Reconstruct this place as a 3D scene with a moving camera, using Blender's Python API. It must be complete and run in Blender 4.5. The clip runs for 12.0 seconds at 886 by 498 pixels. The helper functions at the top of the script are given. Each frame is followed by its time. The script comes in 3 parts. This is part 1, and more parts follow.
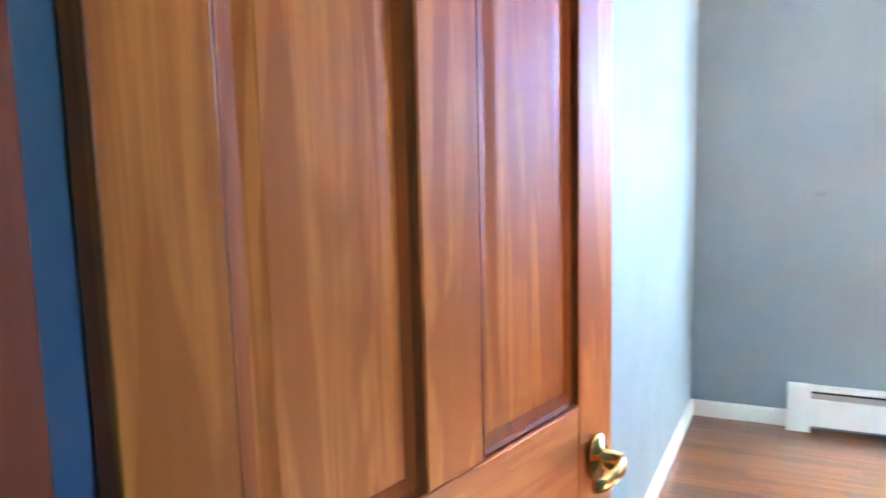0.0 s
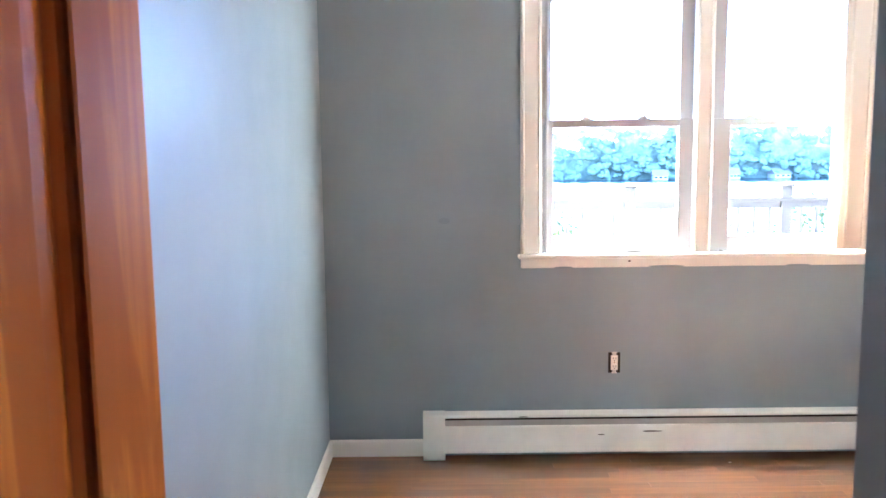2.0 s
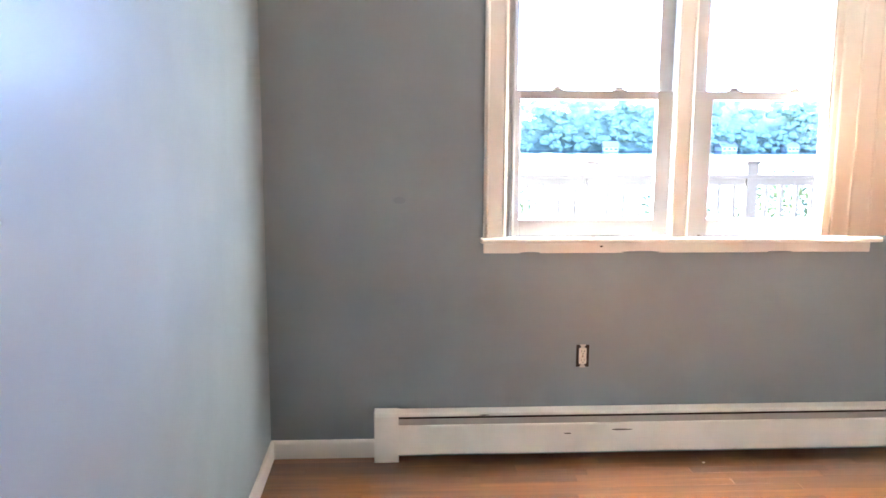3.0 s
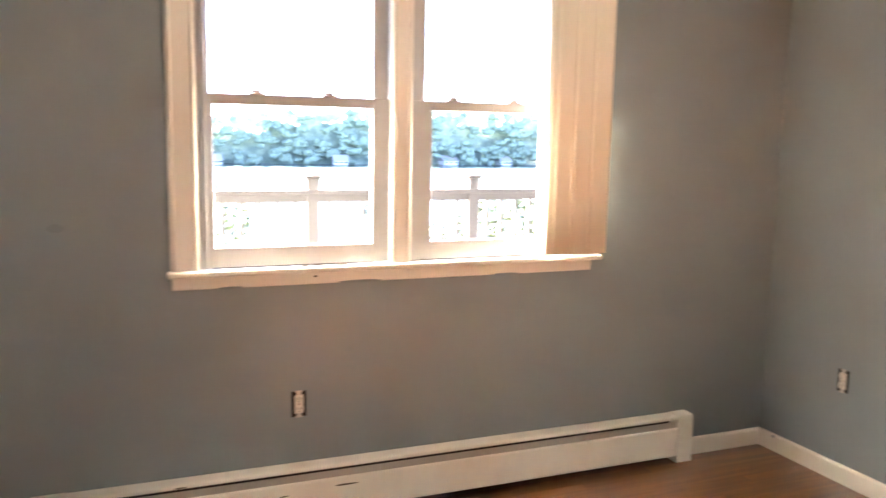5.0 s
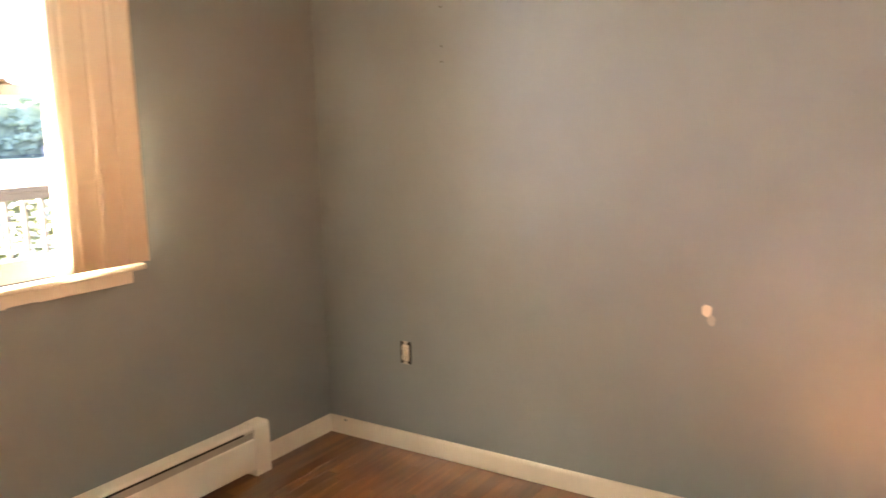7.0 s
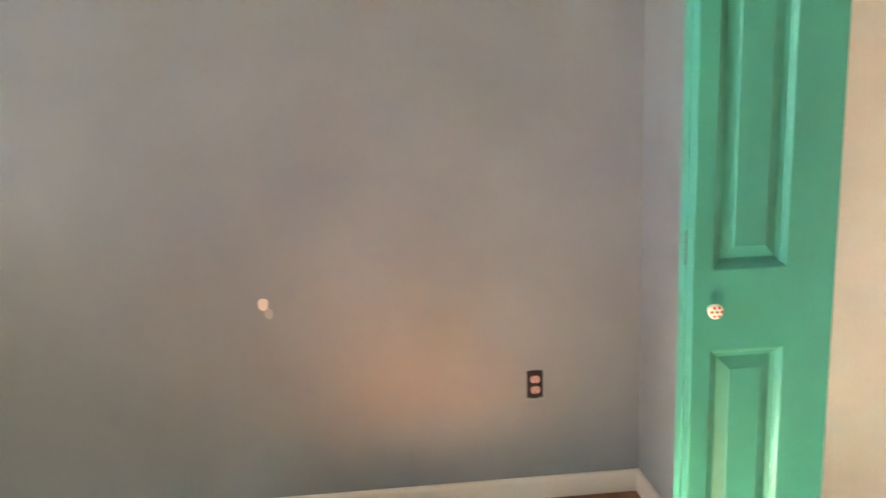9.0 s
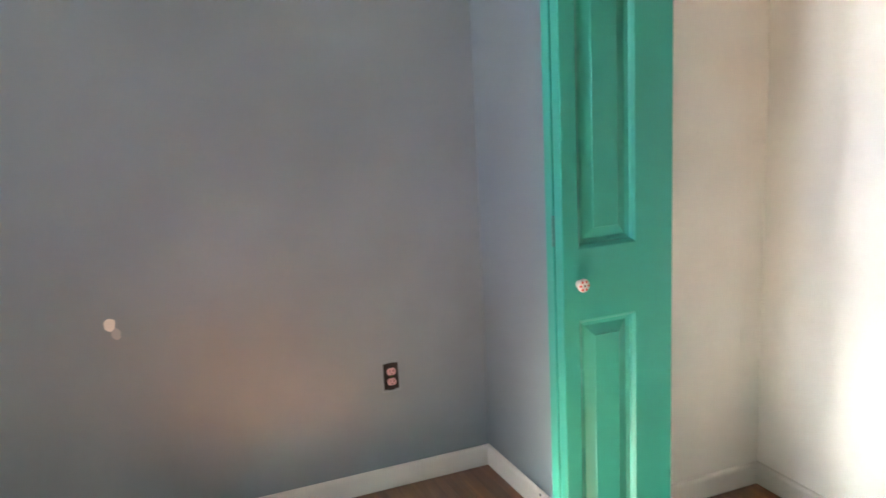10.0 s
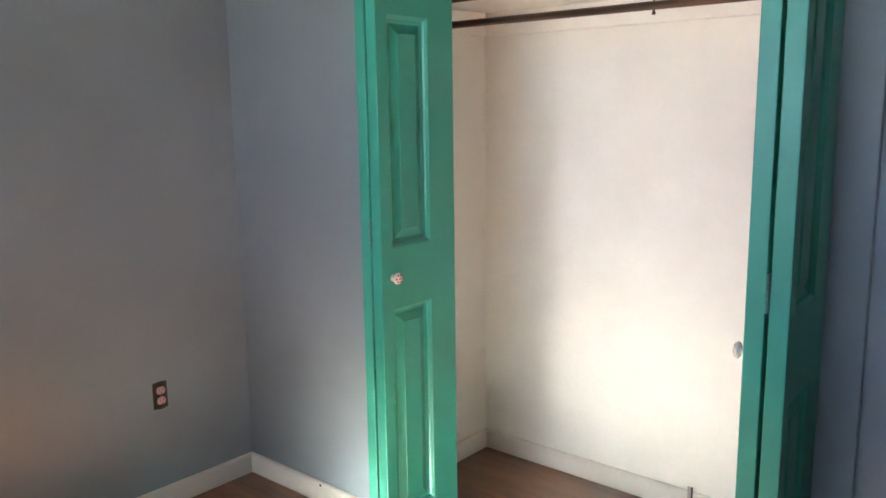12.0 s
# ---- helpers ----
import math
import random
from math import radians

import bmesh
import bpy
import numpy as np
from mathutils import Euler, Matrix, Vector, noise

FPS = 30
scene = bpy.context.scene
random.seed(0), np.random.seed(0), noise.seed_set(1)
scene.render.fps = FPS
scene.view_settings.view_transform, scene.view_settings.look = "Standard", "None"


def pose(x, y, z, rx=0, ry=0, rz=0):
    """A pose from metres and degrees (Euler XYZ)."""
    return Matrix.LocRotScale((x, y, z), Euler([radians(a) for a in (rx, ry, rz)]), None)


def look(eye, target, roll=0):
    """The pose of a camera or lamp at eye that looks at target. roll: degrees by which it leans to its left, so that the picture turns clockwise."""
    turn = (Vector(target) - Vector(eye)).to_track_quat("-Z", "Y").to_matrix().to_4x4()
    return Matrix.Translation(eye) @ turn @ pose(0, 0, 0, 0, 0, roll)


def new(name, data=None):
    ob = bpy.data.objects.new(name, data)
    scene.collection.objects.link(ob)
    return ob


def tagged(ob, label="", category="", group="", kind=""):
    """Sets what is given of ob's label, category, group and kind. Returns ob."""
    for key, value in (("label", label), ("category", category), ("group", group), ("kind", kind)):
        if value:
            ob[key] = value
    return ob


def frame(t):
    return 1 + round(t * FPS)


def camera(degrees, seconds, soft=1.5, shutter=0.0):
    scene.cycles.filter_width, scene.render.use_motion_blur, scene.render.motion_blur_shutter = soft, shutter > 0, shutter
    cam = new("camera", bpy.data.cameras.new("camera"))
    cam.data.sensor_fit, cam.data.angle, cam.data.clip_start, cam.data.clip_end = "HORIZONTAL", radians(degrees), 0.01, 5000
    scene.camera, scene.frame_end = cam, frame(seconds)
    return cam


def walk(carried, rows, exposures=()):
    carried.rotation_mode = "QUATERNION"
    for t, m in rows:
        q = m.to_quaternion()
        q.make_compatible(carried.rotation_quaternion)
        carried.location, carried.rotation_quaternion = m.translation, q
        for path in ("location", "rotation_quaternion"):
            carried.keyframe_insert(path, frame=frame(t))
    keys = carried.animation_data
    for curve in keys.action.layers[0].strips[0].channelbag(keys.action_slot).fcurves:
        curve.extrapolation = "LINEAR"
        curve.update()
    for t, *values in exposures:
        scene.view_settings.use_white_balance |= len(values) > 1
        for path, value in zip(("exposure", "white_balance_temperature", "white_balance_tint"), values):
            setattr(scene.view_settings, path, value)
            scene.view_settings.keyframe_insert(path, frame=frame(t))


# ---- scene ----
cam = camera(57.7, 12.0, shutter=0.4)
PATH = [
    (0, (0.538, -4.139, 1.456), (-0.296, -2.343, 1.175), -1.4),
    (0.5, (0.51, -4.146, 1.463), (0.003, -2.231, 1.185), -0.1),
    (1, (0.541, -4.078, 1.476), (0.303, -2.114, 1.185), 0.0),
    (1.5, (0.565, -3.938, 1.495), (0.511, -1.958, 1.223), -0.7),
    (2, (0.574, -3.755, 1.463), (0.566, -1.77, 1.223), -0.7),
    (2.5, (0.57, -3.584, 1.454), (0.595, -1.605, 1.169), 0.3),
    (2.7, (0.548, -3.504, 1.47), (0.608, -1.529, 1.16), 0.4),
    (4.3, (0.697, -3.049, 1.486), (1.094, -1.115, 1.169), 0.9),
    (4.5, (0.708, -3.017, 1.464), (1.197, -1.101, 1.163), 1.1),
    (5, (0.754, -2.923, 1.467), (1.504, -1.089, 1.19), 1.1),
    (5.5, (0.836, -2.86, 1.473), (1.836, -1.149, 1.202), 0.9),
    (6, (0.894, -2.735, 1.478), (2.08, -1.151, 1.188), 1.1),
    (6.5, (0.9, -2.586, 1.487), (2.325, -1.216, 1.183), 0.5),
    (7, (0.89, -2.481, 1.477), (2.538, -1.396, 1.149), -1.3),
    (7.2, (0.886, -2.473, 1.468), (2.596, -1.491, 1.134), -1.9),
    (8.8, (0.982, -2.162, 1.474), (2.945, -2.209, 1.093), -2.2),
    (9, (0.972, -2.097, 1.474), (2.925, -2.294, 1.09), -1.9),
    (9.5, (0.913, -1.952, 1.491), (2.808, -2.456, 1.099), -2.3),
    (10, (0.941, -1.818, 1.484), (2.758, -2.554, 1.087), -3.0),
    (10.5, (0.938, -1.66, 1.485), (2.612, -2.684, 1.096), -2.5),
    (11, (0.913, -1.442, 1.495), (2.394, -2.727, 1.1), -1.7),
    (11.5, (0.945, -1.32, 1.491), (2.313, -2.721, 1.085), -0.6),
    (12, (1.012, -1.215, 1.475), (2.292, -2.711, 1.125), -0.8),
]
EXPOSURES = [(0, 8.45, 4700, 2), (1, 7.82, 5100, 4), (2.5, 7.25, 5550, 9), (4.3, 7.15, 6850, 14), (5.5, 6.55, 7600, 16), (7.2, 6.6, 9250, 18),
             (8.8, 6.45, 7900, 12), (9.5, 6.03, 5900, 4), (10.5, 5.82, 5950, 5), (11, 5.75, 6050, 6), (12, 5.36, 6050, 7)]
walk(cam, [(t, look(eye, target, roll)) for t, eye, target, roll in PATH], EXPOSURES)


# ---- world, sun, exposure ----
YE, YH = -3.755, -3.880               # entry wall, room face and hall face
XR, YC, CEIL = 3.648, -3.067, 2.44          # right wall, closet front, ceiling height
YB = -3.865                           # closet back wall
world = bpy.data.worlds.new("World")
scene.world = world
world.use_nodes = True
wn = world.node_tree
sky = wn.nodes.new("ShaderNodeTexSky")
sky.sky_type = 'NISHITA'
sky.sun_disc = False
sky.sun_elevation, sky.sun_rotation = radians(28), radians(347)
sky.altitude, sky.air_density, sky.dust_density, sky.ozone_density = 50, 0.2, 0.1, 1.2
wn.nodes["Background"].inputs["Strength"].default_value = 0.05
wn.links.new(sky.outputs[0], wn.nodes["Background"].inputs["Color"])
sun = new("sun", bpy.data.lights.new("sun", "SUN"))
sun.data.energy, sun.data.angle, sun.data.color = 5.0, radians(0.5), (1.0, 0.94, 0.84)
_a, _e = radians(-13), radians(28)
sun.matrix_world = look((20 * math.sin(_a), 20 * math.cos(_a), 20 * math.tan(_e)), (0, 0, 0))


# ---- materials ----
def mat(name, base=(0.8, 0.8, 0.8), rough=0.5, metal=0.0):
    m = bpy.data.materials.new(name)
    m.use_nodes = True
    b = m.node_tree.nodes["Principled BSDF"]
    b.inputs["Base Color"].default_value = (*base, 1)
    b.inputs["Roughness"].default_value = rough
    b.inputs["Metallic"].default_value = metal
    return m, m.node_tree, b


def coords(nt, scale=(1, 1, 1), space="Object"):
    tc = nt.nodes.new("ShaderNodeTexCoord")
    mp = nt.nodes.new("ShaderNodeMapping")
    mp.inputs["Scale"].default_value = scale
    nt.links.new(tc.outputs[space], mp.inputs["Vector"])
    return mp.outputs["Vector"]


def tex_noise(nt, vec, scale, detail=4.0, rough=0.55, distort=0.0):
    n = nt.nodes.new("ShaderNodeTexNoise")
    n.inputs["Scale"].default_value, n.inputs["Detail"].default_value = scale, detail
    n.inputs["Roughness"].default_value, n.inputs["Distortion"].default_value = rough, distort
    nt.links.new(vec, n.inputs["Vector"])
    return n.outputs["Fac"]


def ramp(nt, fac, stops):
    r = nt.nodes.new("ShaderNodeValToRGB")
    els = r.color_ramp.elements
    while len(els) < len(stops):
        els.new(0.5)
    for e, (p, c) in zip(els, stops):
        e.position, e.color = p, (*c, 1)
    nt.links.new(fac, r.inputs["Fac"])
    return r.outputs["Color"]


def mix(nt, fac, a, b, mode="MIX"):
    n = nt.nodes.new("ShaderNodeMix")
    n.data_type, n.blend_type = "RGBA", mode
    for val, sock in ((fac, n.inputs[0]), (a, n.inputs[6]), (b, n.inputs[7])):
        if isinstance(val, bpy.types.NodeSocket):
            nt.links.new(val, sock)
        else:
            sock.default_value = val if isinstance(val, float) else (*val, 1)
    return n.outputs[2]


def bump(nt, b, height, strength=0.2, distance=0.002):
    n = nt.nodes.new("ShaderNodeBump")
    n.inputs["Strength"].default_value, n.inputs["Distance"].default_value = strength, distance
    nt.links.new(height, n.inputs["Height"])
    nt.links.new(n.outputs["Normal"], b.inputs["Normal"])


def spread(nt, fac, lo, hi):
    n = nt.nodes.new("ShaderNodeMapRange")
    n.inputs["To Min"].default_value, n.inputs["To Max"].default_value = lo, hi
    nt.links.new(fac, n.inputs["Value"])
    return n.outputs["Result"]


def paint(name, base, rough, vary=0.06, relief=0.12, grain=260.0):
    """Rolled or brushed paint: faint patches, orange-peel relief, uneven sheen."""
    m, nt, b = mat(name, base, rough)
    v = coords(nt)
    lo = tuple(c * (1 - vary) for c in base)
    hi = tuple(min(1, c * (1 + vary)) for c in base)
    col = ramp(nt, tex_noise(nt, v, 2.2, 5), [(0.3, lo), (0.7, hi)])
    fine = tex_noise(nt, v, grain, 3)
    nt.links.new(col, b.inputs["Base Color"])
    nt.links.new(spread(nt, tex_noise(nt, v, 5, 3), rough - 0.05, rough + 0.07), b.inputs["Roughness"])
    bump(nt, b, fine, relief, 0.0012)
    return m


def worn_paint(name, base, under, rough, scale=18.0, edge=0.73):
    """Old enamel with rubbed-through spots and grime."""
    m, nt, b = mat(name, base, rough)
    v = coords(nt)
    grime = ramp(nt, tex_noise(nt, v, 6, 6), [(0.3, tuple(c * 0.92 for c in base)), (0.62, base)])
    spots = ramp(nt, tex_noise(nt, v, scale, 8, 0.65), [(edge - 0.02, (0, 0, 0)), (edge, (1, 1, 1))])
    nt.links.new(mix(nt, spots, grime, under), b.inputs["Base Color"])
    bump(nt, b, tex_noise(nt, v, 90, 4), 0.12, 0.0015)
    return m


def wood(name, light, dark, rough, axis, ring=22.0, coat=0.3, ribbon=False, figure=0.0, spec=0.5):
    """Stained timber: long grain along one axis, broad figure, fine pores, and a varnish coat."""
    m, nt, b = mat(name, light, rough)
    long_, wide = 1.0, ring
    sc = [wide, wide, wide]
    sc[axis] = long_
    info = nt.nodes.new("ShaderNodeObjectInfo")
    tc = nt.nodes.new("ShaderNodeTexCoord")
    off = nt.nodes.new("ShaderNodeVectorMath")
    off.operation = "MULTIPLY_ADD"
    comb = nt.nodes.new("ShaderNodeCombineXYZ")
    for k in range(3):
        nt.links.new(info.outputs["Random"], comb.inputs[k])
    off.inputs[1].default_value = (7.0, 13.0, 5.0)
    nt.links.new(comb.outputs[0], off.inputs[0])
    nt.links.new(tc.outputs["Object"], off.inputs[2])
    mp = nt.nodes.new("ShaderNodeMapping")
    mp.inputs["Scale"].default_value = sc
    nt.links.new(off.outputs[0], mp.inputs["Vector"])
    v = mp.outputs["Vector"]
    grain = tex_noise(nt, v, 1.6, 8, 0.62, 0.5)
    sc2 = [150.0, 150.0, 150.0]
    sc2[axis] = 4.0
    mp2 = nt.nodes.new("ShaderNodeMapping")
    mp2.inputs["Scale"].default_value = sc2
    nt.links.new(off.outputs[0], mp2.inputs["Vector"])
    pores = tex_noise(nt, mp2.outputs["Vector"], 1.0, 4, 0.6)
    broad = tex_noise(nt, off.outputs[0], 3.0, 3, 0.5)
    mid = tuple((a + c) / 2 for a, c in zip(light, dark))
    col = ramp(nt, grain, [(0.28, dark), (0.5, mid), (0.72, light)])
    col = mix(nt, spread(nt, pores, 0.0, 0.32), col, tuple(c * 0.6 for c in dark))
    col = mix(nt, spread(nt, broad, 0.0, 0.3), col, light)
    if figure:
        # wavy flame figure: broad dark tongues with soft edges
        sc3 = [9.0, 9.0, 9.0]
        sc3[axis] = 1.3
        mp3 = nt.nodes.new("ShaderNodeMapping")
        mp3.inputs["Scale"].default_value = sc3
        nt.links.new(off.outputs[0], mp3.inputs["Vector"])
        tongue = ramp(nt, tex_noise(nt, mp3.outputs["Vector"], 1.0, 3, 0.5, 1.4), [(0.47, (0, 0, 0)), (0.53, (1, 1, 1))])
        sepa = nt.nodes.new("ShaderNodeSeparateColor")
        nt.links.new(tongue, sepa.inputs[0])
        col = mix(nt, spread(nt, sepa.outputs[0], 0.0, figure), col, tuple((c + 2 * a) / 3 for a, c in zip(dark, mid)))
    tone = ramp(nt, info.outputs["Random"], [(0.0, (0.72, 0.70, 0.68)), (0.5, (0.95, 0.95, 0.95)), (1.0, (1.16, 1.12, 1.08))])
    col = mix(nt, 1.0 if ribbon else 0.35, col, tone, "MULTIPLY")
    nt.links.new(col, b.inputs["Base Color"])
    nt.links.new(spread(nt, broad, rough - 0.06, rough + 0.08), b.inputs["Roughness"])
    b.inputs["Coat Weight"].default_value = coat
    b.inputs["Specular IOR Level"].default_value = spec
    b.inputs["Coat Roughness"].default_value = 0.115 if ribbon else 0.12
    b.inputs["Coat IOR"].default_value = 1.6 if ribbon else 1.5
    bump(nt, b, pores, 0.04, 0.0004)
    return m


M_WALL = paint("wall_paint", (0.236, 0.284, 0.303), 0.34)
M_CLOSET = paint("closet_paint", (0.87, 0.84, 0.765), 0.55)
# ceiling is out of view; greyed so less light bounces onto the upper walls
M_CEIL = paint("greyed_ceiling_paint", (0.45, 0.45, 0.44), 0.8)
M_TRIM = paint("trim_paint", (0.78, 0.74, 0.67), 0.32, 0.05, 0.15, 60)
# white paint like the trim, greyed to put the window's shade into the colour
M_SASH = paint("shaded_sash_paint", (0.42, 0.42, 0.425), 0.35, 0.05, 0.12, 60)
M_HEATER = worn_paint("heater_enamel", (0.90, 0.88, 0.82), (0.30, 0.24, 0.19), 0.34, 14, 0.76)
M_SILL = worn_paint("sill_paint", (0.80, 0.76, 0.68), (0.36, 0.30, 0.24), 0.36, 16, 0.74)
M_FIN = mat("heater_fin", (0.46, 0.44, 0.41), 0.5, 0.2)[0]
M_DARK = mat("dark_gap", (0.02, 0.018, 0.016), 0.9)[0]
M_GREEN = paint("green_enamel", (0.050, 0.335, 0.243), 0.38, 0.07, 0.10, 70)
M_DOOR = wood("door_timber", (0.63, 0.225, 0.030), (0.25, 0.066, 0.009), 0.32, 2, ring=26, coat=0.03, figure=0.85, spec=0.10)
M_DOORX = wood("door_rail_timber", (0.63, 0.228, 0.031), (0.30, 0.080, 0.011), 0.42, 0, ring=16, coat=0.06, figure=0.6, spec=0.12)
# mouldings coloured darker than the door's stiles and panels
M_MOULD = wood("dark_moulding_timber", (0.35, 0.105, 0.017), (0.15, 0.039, 0.007), 0.5, 2, ring=26, coat=0.0, spec=0.03)
M_JAMB = wood("jamb_timber", (0.16, 0.040, 0.010), (0.085, 0.020, 0.006), 0.6, 2, ring=18, coat=0.0, spec=0.05)
M_FLOOR = wood("floor_oak", (0.315, 0.130, 0.046), (0.118, 0.042, 0.0135), 0.30, 0, ring=26, coat=1.0, ribbon=True, figure=0.3, spec=0.4)
M_BRASS = mat("brass", (0.80, 0.56, 0.22), 0.16, 1.0)[0]
M_STEEL = mat("steel", (0.55, 0.53, 0.50), 0.35, 1.0)[0]
M_BRONZE = mat("dark_bronze", (0.10, 0.075, 0.055), 0.45, 0.8)[0]
M_LOCK = mat("lock_paint", (0.42, 0.34, 0.27), 0.45)[0]
M_HINGE = mat("painted_hinge", (0.10, 0.26, 0.21), 0.35, 0.2)[0]
M_ROD = mat("rod_metal", (0.16, 0.11, 0.08), 0.42, 0.7)[0]
M_PLASTIC = mat("ivory_plastic", (0.75, 0.70, 0.62), 0.35)[0]
M_PINK = mat("pinkish_plastic", (0.62, 0.37, 0.37), 0.4)[0]
M_CERAMIC = mat("knob_ceramic", (0.85, 0.80, 0.70), 0.15)[0]
M_RED = mat("knob_red", (0.55, 0.08, 0.05), 0.2)[0]
M_SPACKLE = paint("spackle", (0.82, 0.78, 0.70), 0.8, 0.1)
M_SMEAR = paint("spackle_smear", (0.42, 0.43, 0.43), 0.75, 0.1)
M_RIDGE = paint("old_paint_ridge", (0.28, 0.33, 0.35), 0.6, 0.15)
M_STAIN = mat("wall_smudge", (0.221, 0.267, 0.285), 0.6)[0]

M_BLIND, nt, b = mat("blind_vinyl", (0.86, 0.80, 0.69), 0.45)
tr = nt.nodes.new("ShaderNodeBsdfTranslucent")
tr.inputs["Color"].default_value = (0.88, 0.74, 0.54, 1)
mx = nt.nodes.new("ShaderNodeMixShader")
mx.inputs[0].default_value = 0.02
nt.links.new(b.outputs[0], mx.inputs[1])
nt.links.new(tr.outputs[0], mx.inputs[2])
nt.links.new(mx.outputs[0], nt.nodes["Material Output"].inputs["Surface"])
bump(nt, b, tex_noise(nt, coords(nt, (400, 400, 3)), 1.0, 2), 0.1, 0.0005)

M_GLASS, nt, b = mat("window_glass", (1, 1, 1), 0.0)
b.inputs["Transmission Weight"].default_value = 1.0
b.inputs["IOR"].default_value = 1.05

M_DECK = paint("deck_timber", (0.14, 0.125, 0.11), 0.7, 0.15, 0.3, 40)
M_RAIL = paint("rail_paint", (0.026, 0.017, 0.015), 0.6, 0.1, 0.2, 40)
M_BALUSTER = paint("baluster_paint", (0.036, 0.028, 0.024), 0.6, 0.1, 0.2, 40)


def leafy(name, a, c, scale, depth=0.6):
    m, nt, b = mat(name, a, 0.7)
    v = coords(nt, space="Object")
    rnd = nt.nodes.new("ShaderNodeNewGeometry")
    col = ramp(nt, tex_noise(nt, v, scale, 4), [(0.35, c), (0.65, a)])
    col = mix(nt, spread(nt, rnd.outputs["Random Per Island"], 0.0, depth), col, tuple(x * 0.55 for x in c))
    nt.links.new(col, b.inputs["Base Color"])
    return m


M_BUSH = leafy("bush_leaves", (0.09, 0.11, 0.026), (0.04, 0.058, 0.014), 3)
M_WOODS, nt, b = mat("hazed_far_woods", (0.08, 0.14, 0.11), 0.8)
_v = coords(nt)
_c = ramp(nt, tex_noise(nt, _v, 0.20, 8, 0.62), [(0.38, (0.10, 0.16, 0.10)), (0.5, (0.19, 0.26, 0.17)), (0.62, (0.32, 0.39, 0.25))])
# pale blue-grey mixed into the woods' colour as distance haze
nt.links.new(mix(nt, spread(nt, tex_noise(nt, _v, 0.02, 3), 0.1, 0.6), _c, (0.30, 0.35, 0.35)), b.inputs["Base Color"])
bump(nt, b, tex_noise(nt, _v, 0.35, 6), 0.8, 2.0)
# crowns paled to go with the haze painted into the woods
M_FAR = leafy("hazed_far_leaves", (0.25, 0.32, 0.23), (0.18, 0.24, 0.18), 0.5, 0.3)
M_GRASS = leafy("grass", (0.10, 0.13, 0.04), (0.06, 0.09, 0.025), 1.5)
M_WATER, nt, b = mat("lake_water", (0.05, 0.08, 0.10), 0.14)
bump(nt, b, tex_noise(nt, coords(nt, (0.5, 1.5, 1)), 1.0, 4), 0.5, 0.2)
M_HOUSE = paint("house_paint", (0.72, 0.72, 0.70), 0.7)
M_ROOF = paint("roof_shingle", (0.16, 0.15, 0.15), 0.8)
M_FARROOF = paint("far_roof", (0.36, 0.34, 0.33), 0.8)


# ---- builders ----
def mesh_of(name, bm, material, smooth=False):
    bmesh.ops.recalc_face_normals(bm, faces=bm.faces)
    me = bpy.data.meshes.new(name)
    bm.to_mesh(me)
    bm.free()
    me.materials.append(material)
    if smooth:
        me.shade_smooth()
    return me


def solid(name, bm, material, smooth=False):
    return new(name, mesh_of(name, bm, material, smooth))


def part(name, bm, material, parent, label="", smooth=False):
    ob = solid(name, bm, material, smooth)
    ob.parent = parent
    if label:
        ob["label"] = label
    return ob


def thing(name, m, label, category, group="", kind=""):
    ob = new(name)
    ob.matrix_world = m
    ob.empty_display_size = 0.05
    return tagged(ob, label, category, group, kind)


def add_box(bm, x0, x1, y0, y1, z0, z1, bev=0.0, seg=2):
    vs = [bm.verts.new((x, y, z)) for x in (x0, x1) for y in (y0, y1) for z in (z0, z1)]
    fs = [bm.faces.new([vs[i] for i in q]) for q in ((0, 1, 3, 2), (4, 6, 7, 5), (0, 4, 5, 1), (2, 3, 7, 6), (0, 2, 6, 4), (1, 5, 7, 3))]
    if bev:
        es = {e for f in fs for e in f.edges}
        bmesh.ops.bevel(bm, geom=list(es), offset=bev, segments=seg, affect='EDGES', profile=0.5)


def box(x0, x1, y0, y1, z0, z1, bev=0.0, seg=2):
    bm = bmesh.new()
    add_box(bm, x0, x1, y0, y1, z0, z1, bev, seg)
    return bm


def add_tube(bm, p0, p1, r0, r1=None, n=16, caps=True):
    r1 = r0 if r1 is None else r1
    p0, p1 = Vector(p0), Vector(p1)
    q = (p1 - p0).to_track_quat("Z", "Y")
    rings = []
    for p, r in ((p0, r0), (p1, r1)):
        rings.append([bm.verts.new(p + q @ Vector((r * math.cos(a), r * math.sin(a), 0))) for a in (2 * math.pi * k / n for k in range(n))])
    for k in range(n):
        bm.faces.new((rings[0][k], rings[0][(k + 1) % n], rings[1][(k + 1) % n], rings[1][k]))
    if caps:
        bm.faces.new(rings[0][::-1])
        bm.faces.new(rings[1])


def tube(p0, p1, r0, r1=None, n=16):
    bm = bmesh.new()
    add_tube(bm, p0, p1, r0, r1, n)
    return bm


def lathe(profile, n=24, axis="Z"):
    """A turned body from (radius, height) pairs."""
    bm = bmesh.new()
    rings = []
    for r, h in profile:
        ring = []
        for k in range(n):
            a = 2 * math.pi * k / n
            c, s = r * math.cos(a), r * math.sin(a)
            ring.append(bm.verts.new((c, s, h) if axis == "Z" else ((h, c, s) if axis == "X" else (c, h, s))))
        rings.append(ring)
    for a, b2 in zip(rings, rings[1:]):
        for k in range(n):
            bm.faces.new((a[k], a[(k + 1) % n], b2[(k + 1) % n], b2[k]))
    bm.faces.new(rings[0][::-1])
    bm.faces.new(rings[-1])
    return bm


